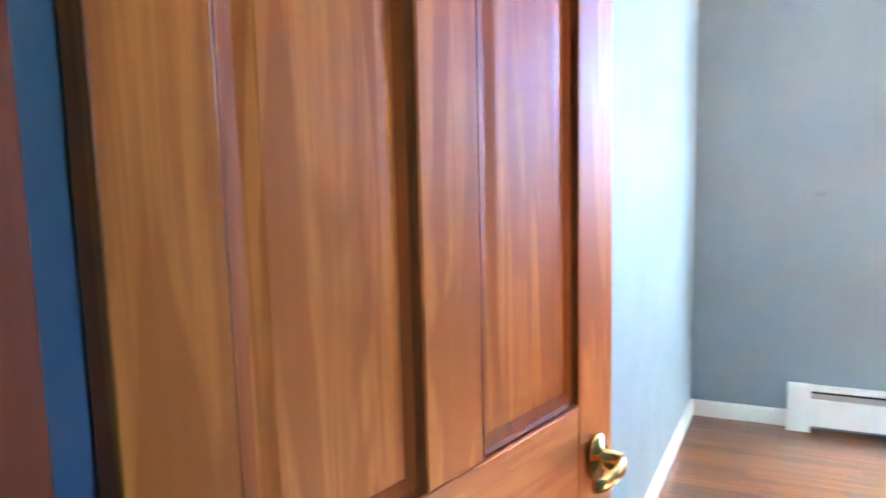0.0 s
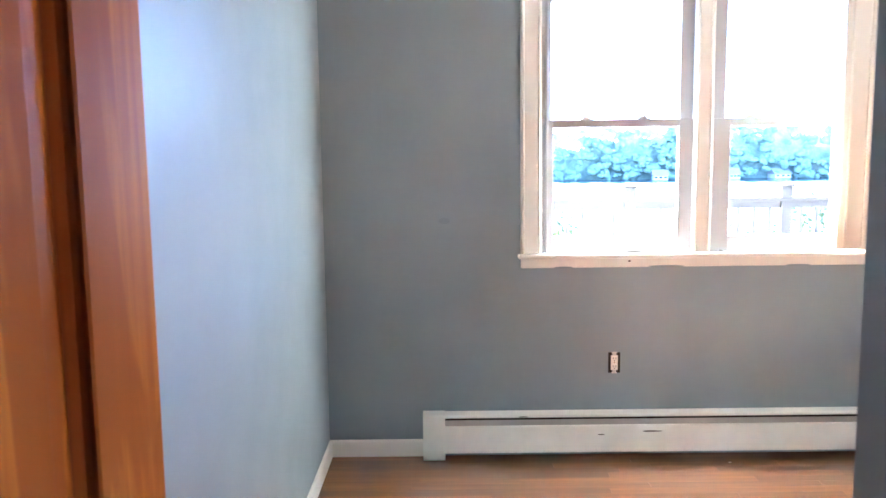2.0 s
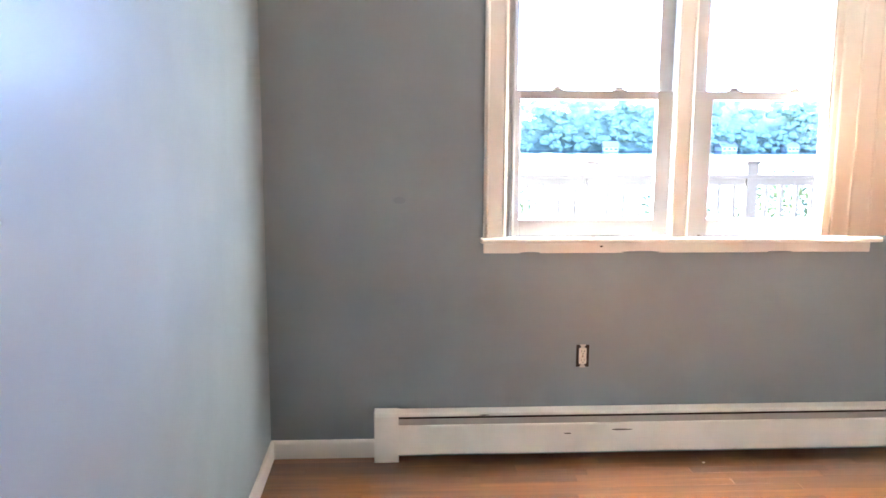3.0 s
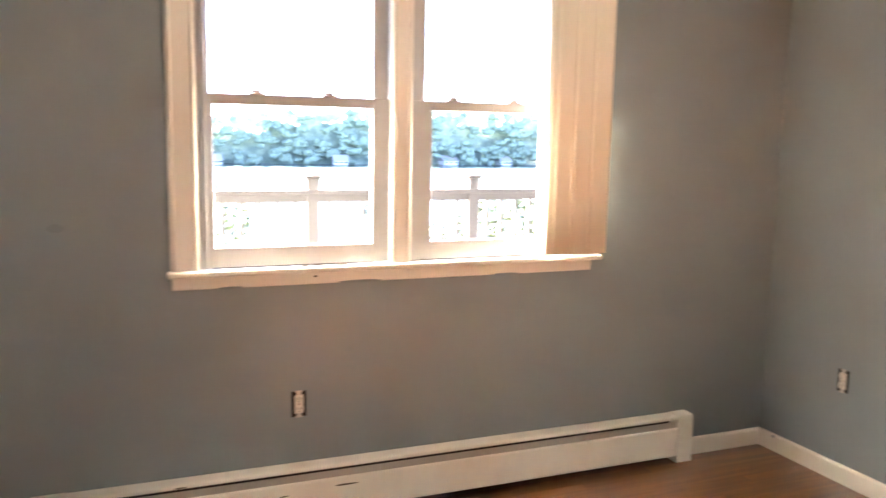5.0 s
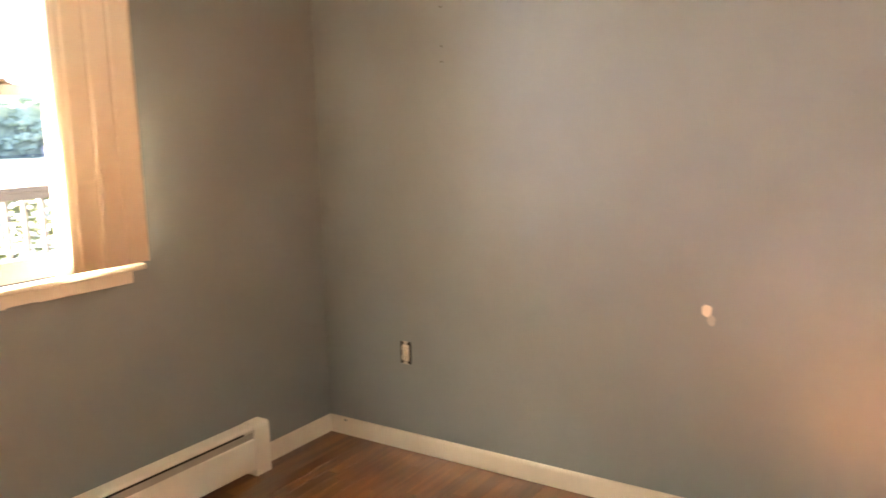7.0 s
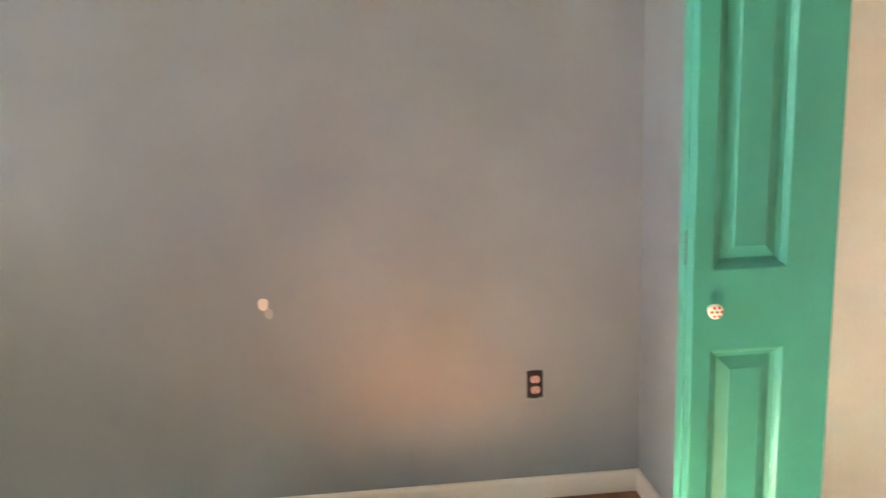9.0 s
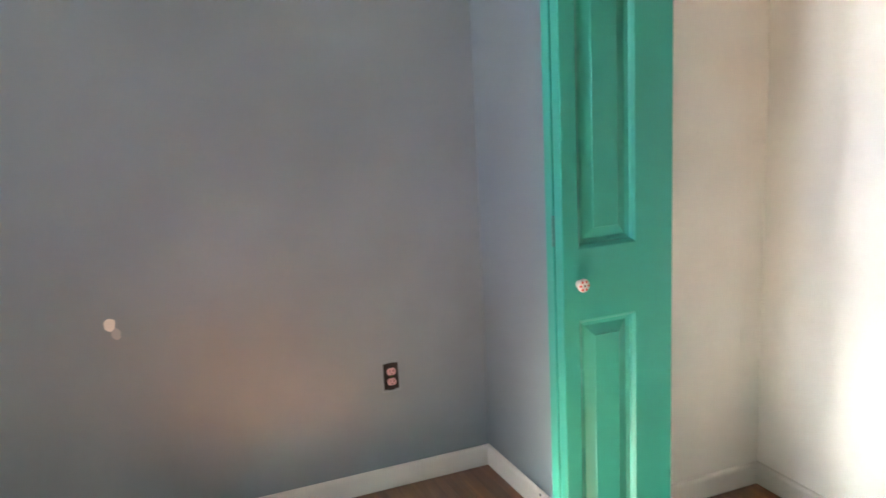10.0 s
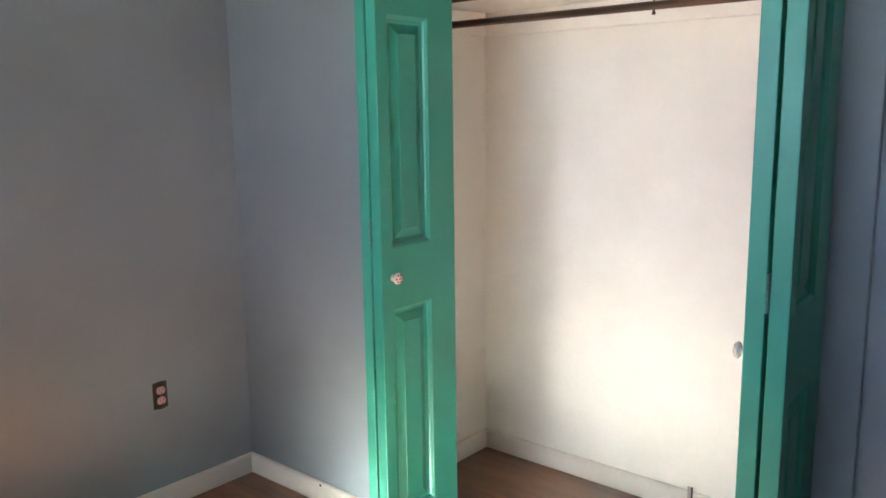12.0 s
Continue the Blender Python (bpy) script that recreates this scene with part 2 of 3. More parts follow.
def extrude_profile(pts, length, axis="X"):
    """A closed profile of (across, up) pairs run along an axis from 0 to length."""
    bm = bmesh.new()
    ends = []
    for d in (0, length):
        ends.append([bm.verts.new((d, a, z) if axis == "X" else (a, d, z)) for a, z in pts])
    n = len(pts)
    for k in range(n):
        bm.faces.new((ends[0][k], ends[0][(k + 1) % n], ends[1][(k + 1) % n], ends[1][k]))
    bm.faces.new(ends[0][::-1])
    bm.faces.new(ends[1])
    return bm


def wall_panel(name, u0, u1, z0, z1, thick0, thick1, along, holes, material, label):
    """A wall with thickness: u runs along x or y, holes are (u0, u1, z0, z1)."""
    us = sorted({u0, u1, *[h[0] for h in holes], *[h[1] for h in holes]})
    zs = sorted({z0, z1, *[max(z0, h[2]) for h in holes], *[min(z1, h[3]) for h in holes]})
    bm = bmesh.new()

    def put(u, t, z):
        return bm.verts.new((u, t, z) if along == "x" else (t, u, z))

    def full(i, j):
        if not (0 <= i < len(us) - 1 and 0 <= j < len(zs) - 1):
            return False
        cu, cz = (us[i] + us[i + 1]) / 2, (zs[j] + zs[j + 1]) / 2
        return not any(h[0] < cu < h[1] and h[2] < cz < h[3] for h in holes)

    for i in range(len(us) - 1):
        for j in range(len(zs) - 1):
            if not full(i, j):
                continue
            a, b2, c, d = us[i], us[i + 1], zs[j], zs[j + 1]
            for t in (thick0, thick1):
                bm.faces.new([put(a, t, c), put(b2, t, c), put(b2, t, d), put(a, t, d)])
            for di, dj, p, q in ((-1, 0, (a, c), (a, d)), (1, 0, (b2, c), (b2, d)), (0, -1, (a, c), (b2, c)), (0, 1, (a, d), (b2, d))):
                if not full(i + di, j + dj):
                    bm.faces.new([put(p[0], thick0, p[1]), put(q[0], thick0, q[1]), put(q[0], thick1, q[1]), put(p[0], thick1, p[1])])
    bmesh.ops.remove_doubles(bm, verts=bm.verts, dist=0.0005)
    return tagged(solid(name, bm, material), label, "wall", kind="structure")


# ---- structure ----
WIN = (1.02, 2.512, 0.962, 2.185)
wall_panel("wall_north", -0.12, XR + 0.12, -0.1, CEIL, 0.0, 0.16, "x", [WIN], M_WALL, "grey-blue painted plaster wall with a double window")
wall_panel("wall_west", YE, 0.0, -0.1, CEIL, -0.12, 0.0, "y", [], M_WALL, "satin grey-blue painted wall beside the entry door")
wall_panel("wall_east", -4.0, 0.0, -0.1, CEIL, XR, XR + 0.12, "y", [], M_WALL, "grey-blue painted wall with bare outlets")
CO = (1.496, 2.718, -0.1, 2.06)
wall_panel("wall_closet_front", 0.935, XR, -0.1, CEIL, YC - 0.11, YC, "x", [CO], M_WALL, "grey-blue painted wall round the closet opening")
wall_panel("wall_closet_side", YE, YC - 0.11, -0.1, CEIL, 0.935, 1.04, "y", [], M_WALL, "blue painted side wall of the closet by the entry")
wall_panel("wall_closet_back", 1.04, XR, -0.1, CEIL, -3.97, YB, "x", [], M_CLOSET, "cream painted back wall inside the closet")
wall_panel("wall_closet_end", YB, YC - 0.11, -0.1, CEIL, 3.045, 3.15, "y", [], M_CLOSET, "cream painted end wall inside the closet")
wall_panel("wall_closet_lining", YB, YC - 0.11, -0.1, CEIL, 1.04, 1.052, "y", [], M_CLOSET, "cream painted lining of the closet")
wall_panel("wall_entry", -0.12, 1.04, -0.1, CEIL, YH, YE, "x", [(0.0002, 0.9348, -0.1, 2.06)], M_WALL, "painted wall with the entry doorway")
wall_panel("wall_hall_west", -5.7, YH, -0.1, CEIL, -0.72, -0.6, "y", [], M_WALL, "plain painted hallway wall")
# unseen opening added to let daylight onto the door's hall face
wall_panel("wall_hall_east", -5.7, -3.97, -0.1, CEIL, 2.3, 2.42, "y", [(-5.3, -5.0, 1.2, 1.9)], M_WALL, "plain painted hallway end wall with an added unseen opening for light")
wall_panel("wall_hall_south", -0.72, 2.42, -0.1, CEIL, -5.82, -5.7, "x", [], M_WALL, "plain painted hallway wall")
wall_panel("wall_hall_north", -0.6, -0.12, -0.1, CEIL, YH, YE, "x", [], M_WALL, "plain painted hallway return wall")
tagged(solid("ceiling", box(-0.72, XR + 0.12, -5.82, 0.16, CEIL, CEIL + 0.12), M_CEIL), "flat painted ceiling out of view, greyed to cut bounced light", "ceiling", kind="structure")
# roof out of view; eave depth chosen to block the higher sun
tagged(solid("exterior_roof", box(-9.0, XR + 1.2, -6.0, 1.80, CEIL + 0.13, CEIL + 0.25), M_ROOF), "unseen shingled roof added so its eave cuts the sun at the window", "roof", kind="structure")


def baseboard(name, x, y, length, turn, label="white painted baseboard with a rounded top edge"):
    """Runs along local +x; the wall is behind it, on local +y."""
    pts = [(0, 0), (-0.009, 0), (-0.0095, 0.003), (-0.014, 0.0036), (-0.014, 0.070), (-0.0125, 0.077), (-0.009, 0.082), (-0.004, 0.084), (0, 0.084)]
    ob = solid(name, extrude_profile(pts, length), M_TRIM)
    ob.matrix_world = pose(x, y, 0, 0, 0, turn)
    return tagged(ob, label, "baseboard", kind="structure")


baseboard("baseboard_1", 0, 0, 0.452, 0)
baseboard("baseboard_2", 3.184, 0, XR - 3.184, 0)
baseboard("baseboard_3", 0, YE, -YE - 0.014, 90)
baseboard("baseboard_4", XR, -0.014, -YC - 0.014, -90)
baseboard("baseboard_5", XR - 0.014, YC, XR - 0.014 - 2.768, 180)
baseboard("baseboard_6", 1.402, YC, 1.402 - 0.935, 180)
baseboard("baseboard_7", 0.935, YC, 0.68, -90, "white painted baseboard along the entry passage")
baseboard("baseboard_8", 3.045, YB, 3.045 - 1.066, 180, "white painted baseboard inside the closet")
baseboard("baseboard_9", 3.045, YC - 0.11, 0.674, -90, "white painted baseboard inside the closet")


# ---- window ----
def window():
    w = thing("window_1", pose(0, 0, 0), "white painted double window of two double-hung sashes, greyed as if in shade", "window", kind="structure")

    def casing(name, x0, x1, z0, z1, horizontal=False):
        ob = part(name, box(x0, x1, -0.02, -0.0005, z0, z1, 0.004), M_TRIM, w)
        if not horizontal:
            for cx in (x0 + 0.012, x1 - 0.012):
                bead = tube((cx, -0.019, z0 + 0.002), (cx, -0.019, z1 - 0.002), 0.007, n=10)
                part("bead", bead, M_TRIM, ob, smooth=True)

    casing("casing", 0.922, 1.020, 0.983, 2.185)
    casing("casing", 2.512, 2.610, 0.983, 2.185)
    casing("head_casing", 0.922, 2.610, 2.1855, 2.28, True)
    casing("mullion", 1.722, 1.808, 0.983, 2.185)
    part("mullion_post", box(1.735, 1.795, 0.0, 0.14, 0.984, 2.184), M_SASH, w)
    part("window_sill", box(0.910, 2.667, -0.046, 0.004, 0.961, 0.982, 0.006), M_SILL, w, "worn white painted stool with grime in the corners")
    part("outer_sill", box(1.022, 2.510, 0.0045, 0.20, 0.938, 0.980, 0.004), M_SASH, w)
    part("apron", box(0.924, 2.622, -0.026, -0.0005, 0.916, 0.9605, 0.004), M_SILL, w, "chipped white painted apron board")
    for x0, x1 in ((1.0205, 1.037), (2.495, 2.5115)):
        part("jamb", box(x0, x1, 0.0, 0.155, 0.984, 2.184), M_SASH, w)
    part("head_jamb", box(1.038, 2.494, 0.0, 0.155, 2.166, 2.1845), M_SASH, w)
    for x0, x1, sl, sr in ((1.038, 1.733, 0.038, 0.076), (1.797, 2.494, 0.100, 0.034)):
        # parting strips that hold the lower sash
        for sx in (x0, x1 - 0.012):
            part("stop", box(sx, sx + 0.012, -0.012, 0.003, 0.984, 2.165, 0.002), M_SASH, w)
        for lower in (True, False):
            y0, y1 = (0.004, 0.038) if lower else (0.042, 0.076)
            z0, z1 = (0.984, 1.602) if lower else (1.566, 2.165)
            gx0, gx1 = (x0 + sl, x1 - sr) if lower else (x0 + sl * 0.85, x1 - sr * 0.85)
            gz0, gz1 = (1.058, 1.565) if lower else (1.601, 2.142)
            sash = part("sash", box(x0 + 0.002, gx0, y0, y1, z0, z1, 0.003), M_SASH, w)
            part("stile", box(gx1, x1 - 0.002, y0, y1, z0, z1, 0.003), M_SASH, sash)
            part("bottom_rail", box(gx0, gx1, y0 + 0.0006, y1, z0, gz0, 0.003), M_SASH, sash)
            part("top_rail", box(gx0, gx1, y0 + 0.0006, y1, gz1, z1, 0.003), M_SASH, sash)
            ym = (y0 + y1) / 2
            pane = part("pane", box(gx0 - 0.004, gx1 + 0.004, ym - 0.0015, ym + 0.0015, gz0 - 0.004, gz1 + 0.004), M_GLASS, sash, "clear glass pane")
            pane.visible_shadow = False
            if lower:
                for fx in (0.28, 0.66):
                    lx = x0 + (x1 - x0) * fx
                    lk = bmesh.new()
                    add_box(lk, lx - 0.030, lx + 0.030, y0 + 0.005, y1 - 0.003, z1, z1 + 0.006, 0.002)
                    add_tube(lk, (lx, ym, z1 + 0.005), (lx, ym, z1 + 0.017), 0.018, 0.012, 16)
                    add_box(lk, lx - 0.026, lx + 0.004, y0 + 0.003, y0 + 0.014, z1 + 0.007, z1 + 0.015, 0.003)
                    part("sash_lock", lk, M_LOCK, sash, "small tan painted sash lock")
                part("seam", box(gx0 - 0.01, gx1 + 0.01, y0 - 0.0006, y0 + 0.0004, z0 - 0.0005, z0 + 0.0035), M_DARK, sash, "dark line of grime under the sash")
                if x0 < 1.5:
                    part("glazing_seam", box(gx0 + 0.03, gx1 - 0.002, ym - 0.006, ym - 0.0025, gz0 - 0.001, gz0 + 0.0035), M_DARK, sash, "dark dirty glazing seam")
    return w


window()


def vertical_blind():
    t = thing("vertical_blind", pose(2.500, -0.070, 2.285), "cream vinyl vertical blind drawn aside and stacked", "blind")
    part("headrail", box(-1.55, 0.20, -0.022, 0.049, -0.005, 0.035, 0.003), M_TRIM, t, "white metal headrail")
    for k, cx in enumerate((-0.108, -0.088, -0.055, 0.029, 0.1135)):
        bm = bmesh.new()
        rows = []
        for j in range(7):
            u = -0.0445 + 0.089 * j / 6
            y = 0.0006 * math.cos(u / 0.0445 * 1.4) + u * 0.012
            rows.append([bm.verts.new((u, y, z)) for z in (-1.290, -0.006)])
        for a, c in zip(rows, rows[1:]):
            bm.faces.new((a[0], c[0], c[1], a[1]))
        ob = part("slat", bm, M_BLIND, t, smooth=True)
        ob.location = (cx, -0.0014 * k, 0)
        if k == 0:
            # the leading slat is turned edge-on to catch sun, imitating the stile's glare
            ob.location = (-0.1535, 0.004, 0)
            ob.rotation_euler.z = radians(82)
        sm = ob.modifiers.new("thick", "SOLIDIFY")
        sm.thickness = 0.0012
    wand = bmesh.new()
    add_tube(wand, (-0.148, -0.026, -0.86), (-0.148, -0.020, -0.005), 0.004, n=10)
    part("wand", wand, M_PLASTIC, t, "thin clear plastic wand", True)
    return t


vertical_blind()


def sill_scrap(x, y, length, turn, label):
    t = thing("sash_hardware", pose(x, y, 0.9822, 0, 0, turn), label, "hardware", "loose hardware on the sill")
    part("plate", box(-length / 2, length / 2, -0.007, 0.007, 0, 0.003, 0.001), M_BRONZE, t)
    part("tab", box(length * 0.15, length * 0.4, -0.005, 0.005, 0.0032, 0.007, 0.001), M_BRONZE, t)


sill_scrap(1.365, -0.030, 0.09, 4, "dark metal strip lying on the window sill")
sill_scrap(1.495, -0.018, 0.14, -5, "long dark metal strip lying on the window sill")
sill_scrap(1.845, 0.008, 0.085, 2, "dark metal sash keeper lying on the window sill")


# ---- baseboard heater ----
def heater():
    x0, x1 = 0.454, 3.180
    t = thing("baseboard_heater", pose(x0, 0, 0), "long cream enamelled hot-water baseboard heater with scuffs", "heater")
    n = x1 - x0
    # back plate coloured near-black: the slot's shade is put into its colour
    part("back_plate", box(0.02, n - 0.02, -0.006, -0.0005, 0.02, 0.2165), M_DARK, t, "back plate coloured near-black as the slot's shade")
    top = extrude_profile([(-0.0035, 0.217), (-0.0035, 0.223), (-0.056, 0.223), (-0.064, 0.220), (-0.066, 0.2155), (-0.066, 0.207), (-0.063, 0.207), (-0.063, 0.2135), (-0.056, 0.2185)], n - 0.04)
    ob = part("top_cover", top, M_HEATER, t)
    ob.location.x = 0.02
    fr = extrude_profile([(-0.064, 0.036), (-0.067, 0.034), (-0.069, 0.038), (-0.069, 0.160), (-0.067, 0.166), (-0.060, 0.168), (-0.060, 0.164), (-0.064, 0.161)], n - 0.06)
    ob = part("front_panel", fr, M_HEATER, t)
    ob.location.x = 0.03
    dm = extrude_profile([(-0.040, 0.160), (-0.060, 0.158), (-0.0625, 0.1935), (-0.0610, 0.1955), (-0.0595, 0.1945), (-0.0580, 0.163)], n - 0.06)
    ob = part("damper", dm, M_FIN, t, "grey metal damper blade")
    ob.location.x = 0.03
    el = bmesh.new()
    add_tube(el, (0.03, -0.033, 0.10), (n - 0.03, -0.033, 0.10), 0.011, n=10)
    for k in range(150):
        fx = 0.12 + (n - 0.24) * k / 149
        add_box(el, fx, fx + 0.0012, -0.056, -0.010, 0.07, 0.135)
    part("fin_element", el, M_FIN, t, "grey aluminium fins on a copper pipe")
    for a, c, nm in ((0, 0.105, "end_cap"), (n - 0.082, n, "end_cap")):
        bm = extrude_profile([(-0.0025, 0.003), (-0.072, 0.003), (-0.0725, 0.17), (-0.071, 0.209), (-0.066, 0.222), (-0.058, 0.2255), (-0.0025, 0.2255)], c - a)
        ob = part(nm, bm, M_HEATER, t)
        ob.location.x = a
    return t


heater()


# ---- outlets ----
def outlet(m, label, face_mat=None, ghost=False):
    """Bare duplex receptacle in an uncovered box; local -y faces the room."""
    t = thing("outlet", m, label, "outlet", "bare wall outlets")
    part("box_opening", box(-0.0285, 0.0285, -0.0022, -0.0004, -0.050, 0.050, 0.0006, 1), M_DARK, t, "dark open electrical box")
    strap = M_DARK if ghost else M_STEEL
    part("yoke", box(-0.009, 0.009, -0.0048, -0.0026, -0.052, 0.052, 0.0008, 1), strap, t, "steel mounting strap")
    for s in (-1, 1):
        ears = bmesh.new()
        add_box(ears, -0.013, 0.013, -0.0046, -0.0028, s * 0.049 - 0.0035, s * 0.049 + 0.0035, 0.0008, 1)
        part("ear", ears, strap, t)
        face = bmesh.new()
        ring = []
        for k in range(24):
            a = 2 * math.pi * k / 24
            ring.append((0.0170 * math.cos(a), max(-0.0135, min(0.0135, 0.0170 * math.sin(a)))))
        vs0 = [face.verts.new((x, -0.0050, z + s * 0.0195)) for x, z in ring]
        vs1 = [face.verts.new((x * 0.94, -0.0105, z * 0.94 + s * 0.0195)) for x, z in ring]
        for k in range(24):
            face.faces.new((vs0[k], vs0[(k + 1) % 24], vs1[(k + 1) % 24], vs1[k]))
        face.faces.new(vs1)
        face.faces.new(vs0[::-1])
        f = part("receptacle", face, face_mat or M_PLASTIC, t, "moulded plastic receptacle")
        slots = bmesh.new()
        for sx in (-0.0063, 0.0063):
            add_box(slots, sx - 0.0011, sx + 0.0011, -0.0112, -0.0104, s * 0.0195 - 0.001, s * 0.0195 + 0.0075)
        add_tube(slots, (0, -0.0112, s * 0.0195 - 0.0075), (0, -0.0104, s * 0.0195 - 0.0075), 0.0026, n=10)
        part("slot", slots, M_DARK, f)
    part("screw", tube((0, -0.0065, 0), (0, -0.0048, 0), 0.0032, n=12), M_BRASS, t, "brass centre screw")
    part("body", box(-0.0165, 0.0165, -0.0050, -0.0024, -0.036, 0.036, 0.001, 1), M_DARK if ghost else M_PLASTIC, t)
    if ghost:
        # ridge of older paint left by the missing cover plate
        rim = bmesh.new()
        for a, c, e, g in ((-0.036, 0.036, 0.0575, 0.0600), (-0.036, 0.036, -0.0600, -0.0575), (-0.036, -0.0335, -0.0574, 0.0574), (0.0335, 0.036, -0.0574, 0.0574)):
            add_box(rim, a, c, -0.0010, -0.0003, e, g)
        part("paint_ridge", rim, M_RIDGE, t, "pale outline of a missing cover plate")
    return t


outlet(pose(1.3705, 0, 0.453), "bare ivory outlet without cover plate above the heater")
outlet(pose(XR, -0.459, 0.4515, 0, 0, -90), "bare outlet without cover plate near the window corner")
outlet(pose(XR, -2.680, 0.4405, 0, 0, -90), "bare pinkish outlet without cover plate near the closet", M_PINK, True)


# ---- wall marks ----
def patch(name, m, w, h, material, label, cat):
    bm = bmesh.new()
    n = 18
    mid = bm.verts.new((0, -0.0016, 0))
    ring = []
    for k in range(n):
        a = 2 * math.pi * k / n
        r = 1 + 0.22 * noise.noise(Vector((math.cos(a) * 1.3 + w * 90, math.sin(a) * 1.3, h * 70)))
        ring.append(bm.verts.new((w / 2 * r * math.cos(a), -0.0004, h / 2 * r * math.sin(a))))
    for k in range(n):
        bm.faces.new((ring[k], ring[(k + 1) % n], mid))
    ob = solid(name, bm, material, True)
    ob.matrix_world = m
    return tagged(ob, label, cat, kind="structure")


patch("trim_patch_1", pose(XR, -1.752, 0.790, 0, 0, -90), 0.036, 0.044, M_SPACKLE, "dab of bare white spackle on the wall", "wall patch")
patch("trim_patch_2", pose(XR, -1.768, 0.757, 0, 0, -90), 0.030, 0.038, M_SMEAR, "faint pale smear under the spackle dab", "wall patch")
patch("trim_patch_3", pose(0.566, 0, 1.142), 0.05, 0.03, M_STAIN, "faint smudge on the window wall", "wall mark")
patch("trim_scuff_1", pose(1.538, -0.0692, 0.136), 0.10, 0.007, M_BRONZE, "dark scrape in the heater's enamel", "scuff")
patch("trim_scuff_2", pose(1.30, -0.0692, 0.122), 0.035, 0.005, M_BRONZE, "small chip in the heater's enamel", "scuff")
patch("trim_scuff_3", pose(0.93, -0.0662, 0.211), 0.045, 0.005, M_BRONZE, "rubbed spot on the heater's top edge", "scuff")
patch("trim_scuff_6", pose(1.60, -0.0264, 0.9195), 0.17, 0.010, M_STAIN, "wall paint slopped over the apron's lower edge", "scuff")
patch("trim_scuff_7", pose(1.12, -0.0264, 0.9185), 0.09, 0.008, M_STAIN, "wall paint slopped over the apron's lower edge", "scuff")
patch("trim_scuff_8", pose(2.22, -0.0264, 0.9185), 0.11, 0.008, M_STAIN, "wall paint slopped over the apron's lower edge", "scuff")
patch("trim_scuff_9", pose(1.43, -0.0264, 0.945), 0.014, 0.008, M_BRONZE, "small chip in the apron's paint", "scuff")
patch("trim_scuff_4", pose(3.208, YC + 0.0142, 0.076, 0, 0, 180), 0.012, 0.010, M_DARK, "dark nick in the baseboard", "scuff")
patch("trim_scuff_5", pose(XR - 0.0142, -0.105, 0.074, 0, 0, -90), 0.016, 0.012, M_STAIN, "grey nick in the baseboard", "scuff")
for k, zz in enumerate((1.90, 1.748, 1.688)):
    patch("trim_nail_hole_%d" % (k + 1), pose(XR, -0.679, zz, 0, 0, -90), 0.007, 0.008, M_DARK, "small nail hole in the painted wall", "nail hole")


# ---- entry door ----
def panel_bm(w, h, t, raise_, slope, start=0.006):
    """A raised panel lying in x and z, centred in y, with bevelled fields on both faces."""
    bm = bmesh.new()
    for s in (-1, 1):
        loops = []
        for inset, y in ((0.0, t / 2 - raise_), (start, t / 2 - raise_), (start + slope, t / 2 - raise_ * 0.15), (start + 0.002 + slope, t / 2)):
            loops.append([bm.verts.new((x, s * y, z)) for x, z in ((inset, inset), (w - inset, inset), (w - inset, h - inset), (inset, h - inset))])
        for a, c in zip(loops, loops[1:]):
            for k in range(4):
                bm.faces.new((a[k], a[(k + 1) % 4], c[(k + 1) % 4], c[k]))
        bm.faces.new(loops[-1])
        if s == -1:
            first = loops[0]
        else:
            for k in range(4):
                bm.faces.new((first[k], first[(k + 1) % 4], loops[0][(k + 1) % 4], loops[0][k]))
    return bm


def sticking(w, h, y, depth, wide, s, bead=0.45):
    """The moulded rim of a panel opening, from the frame's face down to the panel."""
    bm = bmesh.new()
    loops = []
    for inset, yy in ((0, y), (0.003, y - 0.0005), (wide * bead, y - depth * 0.4), (wide * (bead * 0.75 + 0.25), y - depth * 0.75), (wide, y - depth), (0, y - depth - 0.002)):
        loops.append([bm.verts.new((x, s * yy, z)) for x, z in ((inset, inset), (w - inset, inset), (w - inset, h - inset), (inset, h - inset))])
    for a, c in zip(loops, loops[1:]):
        for k in range(4):
            bm.faces.new((a[k], a[(k + 1) % 4], c[(k + 1) % 4], c[k]))
    return bm


